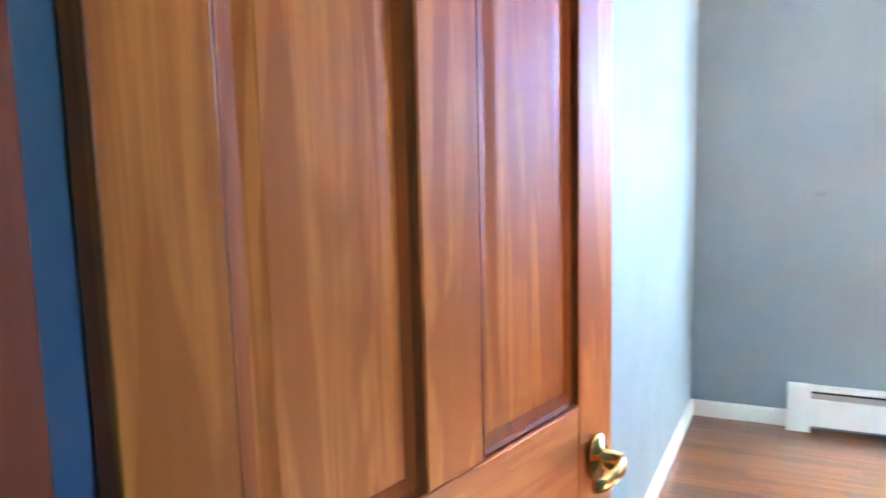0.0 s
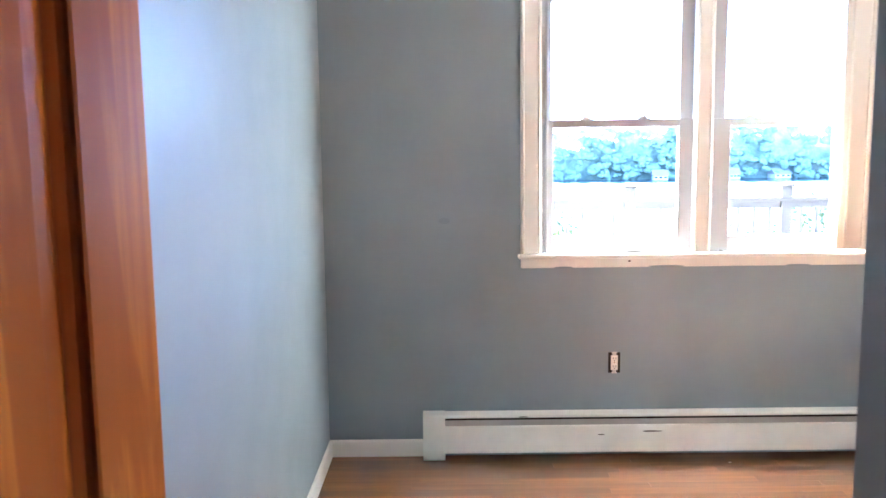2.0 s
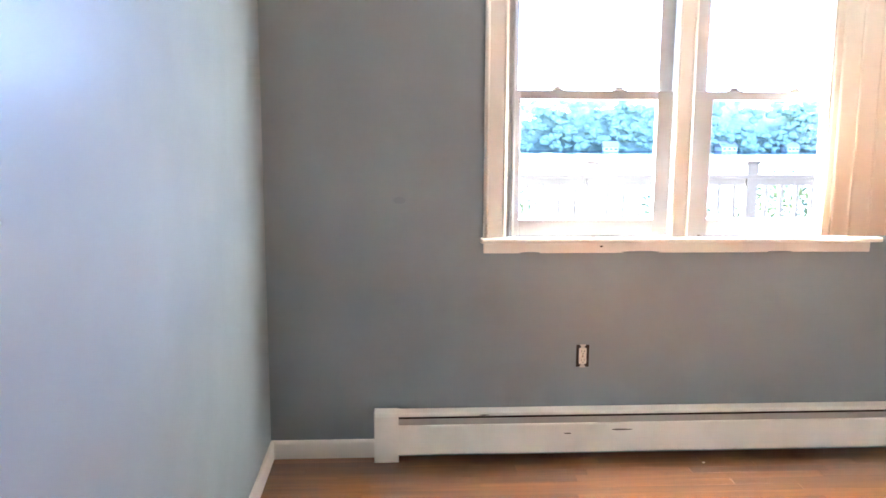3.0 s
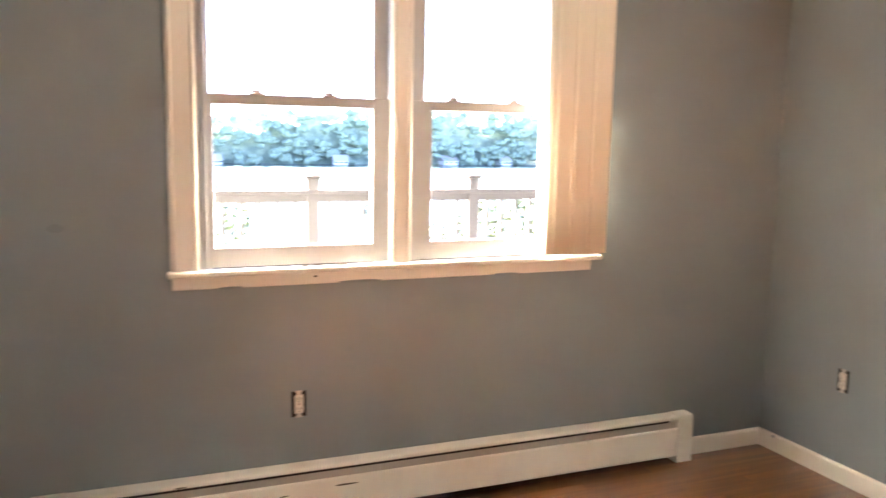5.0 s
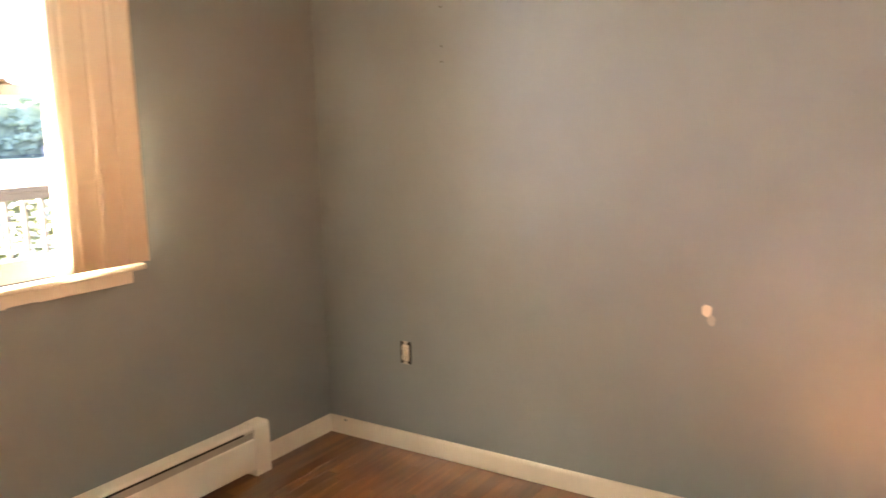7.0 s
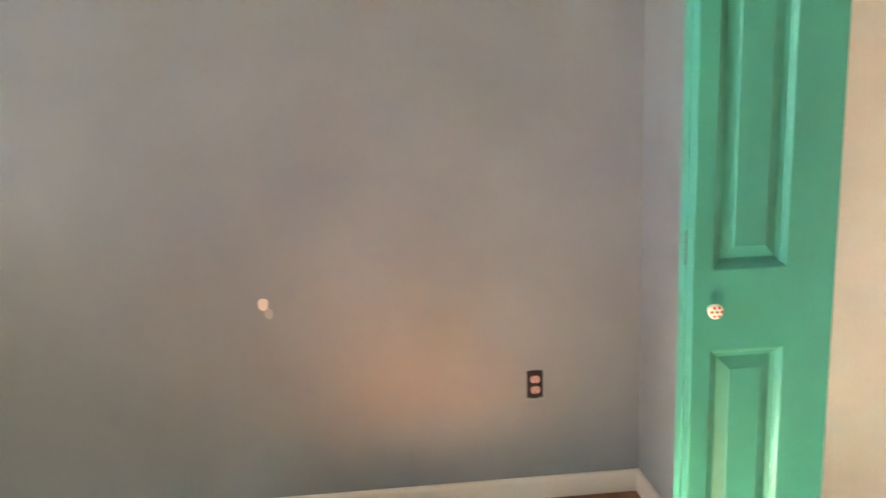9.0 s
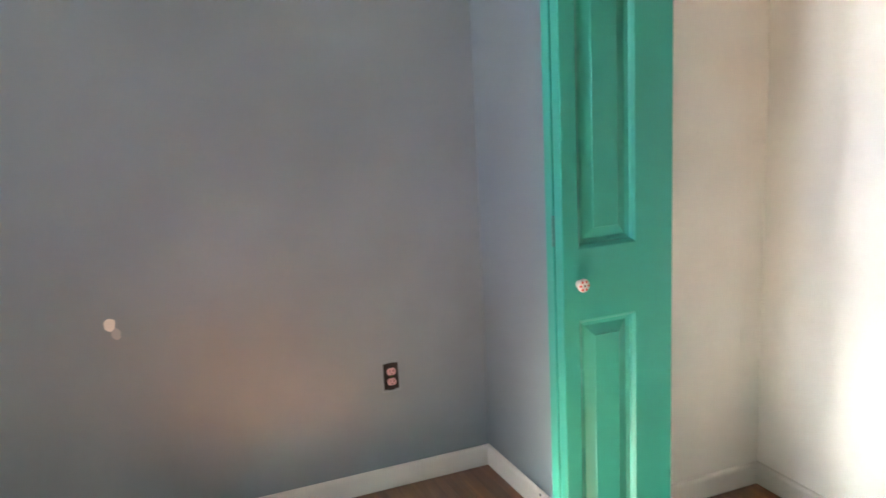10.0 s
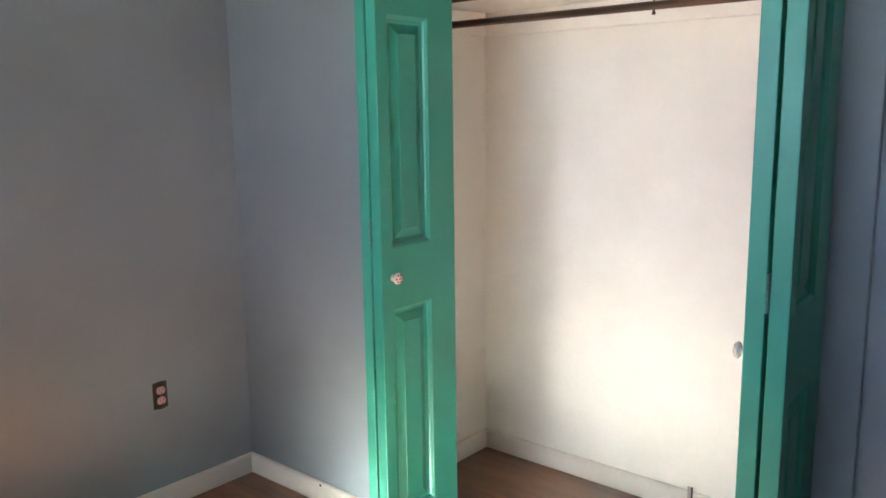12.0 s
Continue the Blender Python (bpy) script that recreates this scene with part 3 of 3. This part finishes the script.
def entry_door():
    ang = math.degrees(math.atan2(-2.872 + 3.725, 0.246 - 0.050))
    d = thing("door_1", pose(0.050, -3.725, 0.008, 0, 0, ang), "varnished amber-brown wooden panel door standing open", "door", kind="structure")
    W, T = 0.881, 0.038
    # local x runs from hinge to latch; the face with y = 0 is seen from the hall, the body lies on +y
    def bar(name, x0, x1, z0, z1, material):
        ob = part(name, box(x0, x1, 0, T, z0, z1, 0.0025), material, d)
        return ob

    cols = ((0.134, 0.398), (0.513, 0.768))
    rows = ((0.235, 0.775), (1.030, 1.875))
    bar("stile", 0.021, 0.134, 0, 2.03, M_DOOR)
    bar("stile", 0.768, W, 0, 2.03, M_DOOR)
    for z0, z1 in ((0, 0.235), (0.775, 1.030), (1.875, 2.03)):
        bar("rail", 0.1345, 0.7675, z0, z1, M_DOORX)
    for z0, z1 in rows:
        bar("muntin", 0.3985, 0.5125, z0 + 0.0005, z1 - 0.0005, M_DOOR)
    for x0, x1 in cols:
        for z0, z1 in rows:
            p = panel_bm(x1 - x0 - 0.004, z1 - z0 - 0.004, 0.016, 0.0022, 0.020, 0.029)
            ob = part("panel", p, M_DOOR, d)
            ob.location = (x0 + 0.002, T / 2, z0 + 0.002)
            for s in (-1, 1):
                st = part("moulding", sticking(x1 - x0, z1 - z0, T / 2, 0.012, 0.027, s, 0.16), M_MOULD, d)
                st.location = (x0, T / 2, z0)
    hw = part("handle", lathe([(0.0, 0.0), (0.031, 0.0), (0.033, -0.004), (0.030, -0.009), (0.016, -0.012), (0.0135, -0.018), (0.0125, -0.044), (0.0, -0.046)], 28, "Y"), M_BRASS, d, "polished brass lever handle", True)
    hw.location = (0.820, -0.0005, 0.932)
    hw.scale = (0.88, 1, 1.22)
    lever = bmesh.new()
    pts = [(0.004, -0.046, 0.0), (-0.012, -0.052, -0.001), (-0.045, -0.055, -0.003), (-0.085, -0.054, -0.004), (-0.112, -0.050, -0.002)]
    rad = [0.0125, 0.0125, 0.0115, 0.0105, 0.0085]
    rings = []
    for (px, py, pz), r in zip(pts, rad):
        rings.append([lever.verts.new((px, py + r * 0.62 * math.cos(a), pz + r * math.sin(a))) for a in (2 * math.pi * k / 14 for k in range(14))])
    for a, c in zip(rings, rings[1:]):
        for k in range(14):
            lever.faces.new((a[k], a[(k + 1) % 14], c[(k + 1) % 14], c[k]))
    lever.faces.new(rings[0][::-1])
    lever.faces.new(rings[-1])
    part("lever", lever, M_BRASS, hw, "polished brass lever", True)
    part("latch_plate", box(W - 0.0004, W + 0.0012, T / 2 - 0.0125, T / 2 + 0.0125, 0.900, 0.957), M_BRASS, d, "brass latch plate")
    for z in (0.25, 1.095, 1.78):
        hg = part("hinge", box(0.0185, 0.0208, 0.004, T - 0.003, z - 0.05, z + 0.05), M_BRONZE, d, "dark metal butt hinge")
        kn = bmesh.new()
        add_tube(kn, (0.015, T + 0.004, z - 0.05), (0.015, T + 0.004, z + 0.05), 0.006, n=12)
        add_tube(kn, (0.015, T + 0.004, z + 0.05), (0.015, T + 0.004, z + 0.058), 0.008, 0.004, 12)
        part("hinge_knuckle", kn, M_BRONZE, hg)
    return d


entry_door()
jm = thing("door_frame", pose(0, 0, 0), "dark varnished wooden door frame with casing", "door frame", kind="structure")
part("jamb", box(0.0005, 0.0445, YH, YE - 0.0005, 0, 2.03, 0.002), M_JAMB, jm)
part("jamb", box(0.9155, 0.9345, YH, YE - 0.0005, 0, 2.03, 0.002), M_JAMB, jm)
part("head", box(0.0005, 0.9345, YH, YE - 0.0005, 2.0305, 2.059, 0.002), M_JAMB, jm)
part("casing", box(-0.06, 0.028, YH - 0.018, YH - 0.0005, 0, 2.04, 0.004), M_JAMB, jm)
part("casing", box(0.922, 1.01, YH - 0.018, YH - 0.0005, 0, 2.04, 0.004), M_JAMB, jm)
part("head_casing", box(-0.06, 1.01, YH - 0.018, YH - 0.0005, 2.0405, 2.13, 0.004), M_JAMB, jm)


# ---- closet bifold doors ----
LW, LT, LH = 0.326, 0.037, 2.02


def moulded_frame(w, h, t, holes):
    """A door skin in one piece: x across, z up, both faces, with openings and their inner rims."""
    us = sorted({0, w, *[k[0] for k in holes], *[k[1] for k in holes]})
    zs = sorted({0, h, *[k[2] for k in holes], *[k[3] for k in holes]})
    bm = bmesh.new()

    def full(i, j):
        if not (0 <= i < len(us) - 1 and 0 <= j < len(zs) - 1):
            return False
        cu, cz = (us[i] + us[i + 1]) / 2, (zs[j] + zs[j + 1]) / 2
        return not any(k[0] < cu < k[1] and k[2] < cz < k[3] for k in holes)

    for i in range(len(us) - 1):
        for j in range(len(zs) - 1):
            if not full(i, j):
                continue
            a, b2, c, d = us[i], us[i + 1], zs[j], zs[j + 1]
            for y in (-t / 2, t / 2):
                bm.faces.new([bm.verts.new(p) for p in ((a, y, c), (b2, y, c), (b2, y, d), (a, y, d))])
            for di, dj, p, q in ((-1, 0, (a, c), (a, d)), (1, 0, (b2, c), (b2, d)), (0, -1, (a, c), (b2, c)), (0, 1, (a, d), (b2, d))):
                if not full(i + di, j + dj):
                    bm.faces.new([bm.verts.new(r) for r in ((p[0], -t / 2, p[1]), (q[0], -t / 2, q[1]), (q[0], t / 2, q[1]), (p[0], t / 2, p[1]))])
    bmesh.ops.remove_doubles(bm, verts=bm.verts, dist=0.0003)
    bmesh.ops.recalc_face_normals(bm, faces=bm.faces)
    sharp = [e for e in bm.edges if len(e.link_faces) == 2 and e.calc_face_angle(0) > 1]
    outer = [e for e in sharp if all(abs(v.co.x) < 1e-5 or abs(v.co.x - w) < 1e-5 or abs(v.co.z) < 1e-5 or abs(v.co.z - h) < 1e-5 for v in e.verts)]
    bmesh.ops.bevel(bm, geom=outer, offset=0.0025, segments=2, affect='EDGES', profile=0.5)
    return bm


def leaf(parent, name, x, y, knob_side):
    """One bifold leaf standing across the opening; its width runs from the fold inwards."""
    y0, y1 = -LW + 0.111, -0.042
    rows = ((0.219, 0.877), (1.053, 1.707))
    turn = Matrix.Rotation(radians(90), 4, "Z")
    lf = part(name, moulded_frame(LW, LH, LT, [(LW + y0, LW + y1, z0, z1) for z0, z1 in rows]), M_GREEN, parent)
    lf.matrix_local = Matrix.Translation((x, y - LW, 0.02)) @ turn
    for z0, z1 in rows:
        w, h = y1 - y0, z1 - z0
        p = part("panel", panel_bm(w - 0.004, h - 0.004, 0.026, 0.012, 0.024, 0.023), M_GREEN, lf)
        p.location = (LW + y0 + 0.002, 0, z0 + 0.002)
        for s in (-1, 1):
            st = part("moulding", sticking(w, h, LT / 2, 0.0175, 0.023, s), M_GREEN, lf)
            st.location = (LW + y0, 0, z0)
    if knob_side:
        s = knob_side
        kb = part("knob", lathe([(0.010, 0.0), (0.011, s * 0.002), (0.006, s * 0.004), (0.0058, s * 0.014), (0.013, s * 0.016), (0.0172, s * 0.019), (0.0174, s * 0.0225), (0.0135, s * 0.027), (0.002, s * 0.0285)], 20, "X"), M_CERAMIC, lf, "small ceramic knob with red dots", True)
        kb.matrix_local = Matrix.Translation((LW - 0.044, -s * LT / 2, 0.969)) @ Matrix.Rotation(radians(-90), 4, "Z") @ Matrix.Scale(0.98, 4)
        dots = bmesh.new()
        for k in range(6):
            a = 2 * math.pi * k / 6
            q = Vector((s * 0.0247, 0.0105 * math.cos(a), 0.0105 * math.sin(a)))
            add_tube(dots, q, q + Vector((s * 0.003, 0.001 * math.cos(a), 0.001 * math.sin(a))), 0.0047, 0.0034, 8)
        part("dot", dots, M_RED, kb, "red painted dots")
        part("screw", tube((s * 0.0280, 0, 0), (s * 0.0296, 0, 0), 0.0034, 0.0028, 10), M_BRONZE, kb, "dark screw head in the knob")
    return lf


def bifold(x_gap, y_fold, lead, label, turn=0.0):
    """lead: +1 when the leaf with the knob stands on the +x side of the pair."""
    t = thing("bifold_door", pose(x_gap, y_fold, 0, 0, 0, turn), label, "closet door", "bifold closet doors")
    leaf(t, "leading_leaf", lead * (LT / 2 + 0.0035), 0, lead)
    leaf(t, "pivot_leaf", -lead * (LT / 2 + 0.0035), 0, 0)
    for z in (0.25, 1.12, 1.88):
        hb = bmesh.new()
        add_box(hb, -0.0032, 0.0032, -0.014, 0.001, z - 0.038, z + 0.038)
        for k in range(5):
            add_tube(hb, (0, 0.002, z - 0.038 + 0.0155 * k), (0, 0.002, z - 0.038 + 0.0155 * k + 0.0135), 0.0034, n=10)
        part("hinge", hb, M_HINGE, t, "small painted-over steel hinge")
    return t


bifold(2.640, -2.802, -1, "glossy green wooden bifold door pair folded open with a ceramic knob")
bifold(1.5045, -2.726, 1, "teal-green wooden bifold door pair folded open beside the entry corner", 4.5)
cf = thing("closet_frame", pose(0, 0, 0), "blue painted flat casing round the closet opening", "door frame", kind="structure")
part("casing", box(1.404, 1.4955, YC + 0.0004, YC + 0.014, 0, 2.11, 0.004), M_WALL, cf)
part("casing", box(2.7185, 2.766, YC + 0.0004, YC + 0.014, 0, 2.11, 0.004), M_WALL, cf)
part("head_casing", box(1.4957, 2.7183, YC + 0.0004, YC + 0.014, 2.0605, 2.11, 0.004), M_WALL, cf)
part("track", box(1.500, 2.712, -3.137, -3.103, 2.042, 2.0595), M_STEEL, cf, "steel sliding track")


# ---- closet fittings ----
sh = thing("closet_shelf", pose(1.056, YB, 1.835), "cream painted wooden closet shelf on cleats", "shelf")
part("board", box(0.0, 1.985, 0.0004, 0.390, 0.0, 0.019, 0.002), M_CLOSET, sh)
part("cleat", box(0.0, 1.985, 0.0004, 0.019, -0.09, -0.0005, 0.002), M_CLOSET, sh)
for x0, x1 in ((0.0, 0.019), (1.966, 1.985)):
    part("cleat", box(x0, x1, 0.0195, 0.445, -0.09, -0.0005, 0.002), M_CLOSET, sh)
part("front_lip", box(0.0, 1.985, 0.3905, 0.397, -0.004, 0.019, 0.001), M_ROD, sh, "thin dark edging strip")
rd = thing("closet_rod", pose(1.0755, -3.465, 1.755), "dark brown metal closet rod under the shelf", "rod")
part("bar", tube((0, 0, 0), (1.946, 0, 0), 0.0125, n=20), M_ROD, rd, smooth=True)
hk = bmesh.new()
add_tube(hk, (1.040, 0.001, 0.075), (1.040, 0.001, -0.016), 0.003, n=8)
add_tube(hk, (1.040, 0.001, -0.026), (1.040, 0.001, -0.014), 0.006, 0.004, 10)
part("hanger_hook", hk, M_BRONZE, rd, "thin dark support hook")
st = thing("floor_bracket", pose(2.101, -3.835, 0), "small metal bracket standing by the closet baseboard", "bracket")
part("strap", box(-0.007, 0.007, -0.0015, 0.0015, 0.0, 0.114, 0.0006, 1), M_STEEL, st)
part("edge", box(-0.010, -0.0072, -0.006, 0.002, 0.0, 0.112, 0.0006, 1), M_BRONZE, st)


# ---- outside: deck, slope, lake, woods ----
dk = thing("deck", pose(0, 0, 0.05), "weathered grey timber deck outside the window", "deck", kind="structure")
for k in range(20):
    y0 = 0.17 + 0.145 * k
    part("plank", box(-4.0, 8.0, y0, y0 + 0.139, -0.035, 0.0), M_DECK, dk)


def deck_rail():
    t = thing("deck_railing", pose(0, 3.0, 0.05), "brown-stained timber deck railing with square posts", "railing")
    top = 1.0
    part("top_rail", box(-4, 8, -0.055, 0.055, top - 0.03, top + 0.005, 0.004), M_RAIL, t)
    part("under_rail", box(-4, 8, -0.02, 0.02, top - 0.085, top - 0.031, 0.003), M_RAIL, t)
    part("bottom_rail", box(-4, 8, -0.02, 0.02, 0.08, 0.16, 0.003), M_RAIL, t)
    x = 2.113 - 1.307 * 4
    while x < 7.9:
        post = part("post", box(x - 0.045, x + 0.045, -0.045, 0.045, 0.0005, top + 0.09, 0.003), M_RAIL, t)
        part("cap", box(x - 0.058, x + 0.058, -0.058, 0.058, top + 0.0905, top + 0.115, 0.008), M_RAIL, post)
        for k in range(1, 10):
            bx = x + 1.307 * k / 10
            part("baluster", box(bx - 0.014, bx + 0.014, -0.014, 0.014, 0.1605, top - 0.0855), M_BALUSTER, t)
        x += 1.307
    return t


deck_rail()


def ground():
    bm = bmesh.new()
    ys = [0.17, 3, 6, 12, 25, 45, 70, 90]
    zs = [-0.9, -1.2, -1.9, -3.2, -6, -9.5, -12.6, -14]
    xs = [-2500, -300, -120, -60, -30, -15, -6, 0, 6, 15, 30, 60, 120, 300, 2500]
    rows = []
    for y, z in zip(ys, zs):
        rows.append([bm.verts.new((x, y + (2 * math.sin(x * 0.05) if y > 20 else 0), z + 0.3 * noise.noise(Vector((x * 0.1, y * 0.1, 0))))) for x in xs])
    for a, c in zip(rows, rows[1:]):
        for k in range(len(xs) - 1):
            bm.faces.new((a[k], a[k + 1], c[k + 1], c[k]))
    add_box(bm, -2500, 2500, -2500, 0.165, -1.2, -0.9)
    return tagged(solid("ground", bm, M_GRASS), "grassy slope running down to the lake", "ground", kind="structure")


ground()
tagged(solid("water", box(-2500, 2500, 60, 3000, -13, -12.0), M_WATER), "bright lake below the house", "water", kind="structure")


def hill_ridge(x):
    """Height of the far shore's wooded slope above the lake."""
    h = 16.5 + 4.5 * math.sin(x * 0.009 + 0.6) + 0.030 * x + 3.0 * noise.noise(Vector((x * 0.03, 3, 0))) + 1.4 * noise.noise(Vector((x * 0.17, 9, 0)))
    return max(6, h)


def far_hill():
    """A steep wooded shore across the lake, its crowns standing out as lumps."""
    rows = []
    bm = bmesh.new()
    nx, nz = 340, 22
    for j in range(nz + 1):
        v = j / nz
        row = []
        for i in range(nx + 1):
            x = -320 + 2.6 * i
            ridge = hill_ridge(x)
            z = -12.2 + ridge * v
            p = Vector((x, 0, z))
            lump = 2.4 * noise.noise(p * 0.16) + 1.5 * noise.noise(p * 0.37 + Vector((5, 1, 2)))
            row.append(bm.verts.new((x + 0.8 * noise.noise(p * 0.5), 362 + 9 * v + 5 * noise.noise(Vector((x * 0.015, 1, 0))) - lump, z)))
        rows.append(row)
    back = [bm.verts.new((v.co.x, 760, v.co.z - 2)) for v in rows[-1]]
    rows.append(back)
    for a, c in zip(rows, rows[1:]):
        for k in range(len(a) - 1):
            bm.faces.new((a[k], a[k + 1], c[k + 1], c[k]))
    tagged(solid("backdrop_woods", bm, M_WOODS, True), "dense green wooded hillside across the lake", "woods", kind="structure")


far_hill()


def far_trees():
    """Broad crowns all over the far slope: uneven clumps on short trunks, one sheet of woods."""
    rng = random.Random(23)
    verts, faces = [], []
    ico = bmesh.new()
    bmesh.ops.create_icosphere(ico, subdivisions=2, radius=1.0)
    base = [v.co.copy() for v in ico.verts]
    tris = [tuple(v.index for v in f.verts) for f in ico.faces]
    ico.free()
    for k in range(620):
        x = rng.uniform(-110, 300)
        v = rng.random() ** 1.2
        z0 = -12.2 + (hill_ridge(x) - 1.5) * v
        y0 = 358 + 9 * v - rng.uniform(0, 4)
        r = rng.uniform(1.7, 3.4)
        i = len(verts)
        verts += [(x - 0.25, y0, z0 - 1), (x + 0.25, y0, z0 - 1), (x, y0, z0 + r)]
        faces.append((i, i + 1, i + 2))
        for _ in range(5):
            c = Vector((x + rng.uniform(-0.8, 0.8) * r, y0 - rng.uniform(0, 0.6) * r, z0 + r * rng.uniform(0.1, 0.8)))
            s = Vector((rng.uniform(0.4, 0.75), rng.uniform(0.4, 0.7), rng.uniform(0.3, 0.55))) * r
            seed = rng.uniform(0, 50)
            i = len(verts)
            for p in base:
                q = p * (1 + 0.55 * noise.noise(p * 2.6 + Vector((seed, 0, 0))))
                verts.append((c.x + q.x * s.x, c.y + q.y * s.y, c.z + q.z * s.z))
            faces.extend(tuple(i + a for a in f) for f in tris)
    me = bpy.data.meshes.new("far_trees")
    me.from_pydata(verts, [], faces)
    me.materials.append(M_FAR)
    me.polygons.foreach_set("use_smooth", [True] * len(faces))
    tagged(new("far_trees", me), "rows of leafy trees on the far lake shore", "trees", kind="stuff")


far_trees()


def far_house(x, y, w, h, turn):
    t = thing("house", pose(x, y, -11.9, 0, 0, turn), "small pale house on the far lake shore", "house", "houses on the far shore")
    part("wall", box(-w / 2, w / 2, -4, 4, 0, h), M_HOUSE, t)
    pts = [(-4.6, h - 0.05), (4.6, h - 0.05), (0, h + 2.6)]
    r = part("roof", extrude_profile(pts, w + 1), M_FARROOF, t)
    r.location.x = -w / 2 - 0.5
    for k in range(3):
        cx = -w / 3 + w / 3 * k
        part("window", box(cx - 0.6, cx + 0.6, -4.08, -4.005, h * 0.4, h * 0.75), M_DARK, t)


for k, (hx, hw, hh) in enumerate(((95, 12, 4), (128, 9, 5), (150, 14, 4), (40, 10, 4), (-30, 11, 5), (180, 10, 4), (215, 13, 5))):
    far_house(hx, 352 + 3 * (k % 3), hw * 0.5, hh * 0.45, -8 + 5 * (k % 4))


def bush(x, y, z, r, seed):
    t = thing("bush", pose(x, y, z), "yellow-green leafy shrub beyond the deck railing", "shrub", "shrubs beyond the deck")
    rng = random.Random(seed)
    stems = bmesh.new()
    for _ in range(7):
        a = rng.uniform(0, 6.28)
        add_tube(stems, (0.05 * math.cos(a), 0.05 * math.sin(a), 0), (r * 0.6 * math.cos(a), r * 0.6 * math.sin(a), rng.uniform(1.2, 2.3)), 0.02, 0.006, 6)
    part("stem", stems, M_JAMB, t)
    verts, faces = [], []
    lobes = [(Vector((rng.uniform(-1, 1) * r * 0.6, rng.uniform(-1, 1) * r * 0.6, rng.uniform(0.5, 2.45))), r * rng.uniform(0.3, 0.5)) for _ in range(22)]
    for c, lr in lobes:
        for _ in range(190):
            d = Vector((rng.gauss(0, 1), rng.gauss(0, 1), rng.gauss(0, 1))).normalized() * lr * rng.uniform(0.6, 1.05)
            u = Vector((rng.gauss(0, 1), rng.gauss(0, 1), rng.gauss(0, 1))).normalized()
            w2 = u.orthogonal().normalized() * 0.019
            u = u * 0.036
            p = c + d
            i = len(verts)
            verts += [tuple(p - u), tuple(p + w2), tuple(p + u), tuple(p - w2)]
            faces.append((i, i + 1, i + 2, i + 3))
    me = bpy.data.meshes.new("leaves")
    me.from_pydata(verts, [], faces)
    me.materials.append(M_BUSH)
    lv = new("leaves", me)
    lv.parent = t


for k, (bx, by, br) in enumerate(((3.62, 4.7, 0.62), (4.55, 4.7, 0.66), (1.60, 5.0, 0.70), (0.75, 5.2, 0.65), (5.5, 5.0, 0.7))):
    bush(bx, by, -1.75, br, 10 + k)


chip = thing("paint_chip", pose(1.892, -0.130, 0.0006, 0, 0, 25), "white flake of paint lying on the floor", "paint flake")
part("flake", box(-0.007, 0.007, -0.005, 0.005, 0.0, 0.0022, 0.0009, 1), M_SPACKLE, chip)


# ---- floor planks, last ----
def floor():
    fl = tagged(solid("floor", box(-0.72, XR + 0.12, -5.82, 0.0, -0.12, -0.018), M_DARK), "narrow strip oak floor with an amber-brown varnish", "floor", kind="structure")
    rng = random.Random(7)
    PW, cache = 0.0570, {}
    loose = bmesh.new()
    count, y = 0, -0.0005
    rest = []
    while y > -5.7:
        x0, x1 = 0.0005, XR - 0.0005
        y1 = y - PW
        if y < YC:
            x0, x1 = 0.0005, 3.044
        if y1 < -3.93:
            x0, x1 = -0.6, 2.30
        x = x0
        first = True
        while x < x1 - 0.001:
            ln = rng.choice((0.45, 0.6, 0.75, 0.9, 1.05, 1.2))
            if first:
                ln *= rng.uniform(0.3, 1.0)
                first = False
            e = min(x1, x + ln)
            if x1 - e < 0.15:
                e = x1
            rest.append((x, e, y1, y))
            x = e
        y = y1
    for x, e, a, c in rest:
        if c > YC and count < 300:
            key = round(e - x, 2)
            if key not in cache:
                cache[key] = mesh_of("plank", box(0.0003, key - 0.0003, 0.0002, PW - 0.0002, -0.018, 0.0, 0.0004, 1), M_FLOOR)
            ob = new("plank", cache[key])
            ob.parent = fl
            ob.location = (x, a, -0.00015 * rng.random())
            ob.scale.x = (e - x) / key
            count += 1
        else:
            add_box(loose, x + 0.0003, e - 0.0003, a + 0.0002, c - 0.0002, -0.018, -0.0002 * rng.random())
    far = part("plank_field", loose, M_FLOOR, fl)
    far["kind"] = "stuff"


floor()
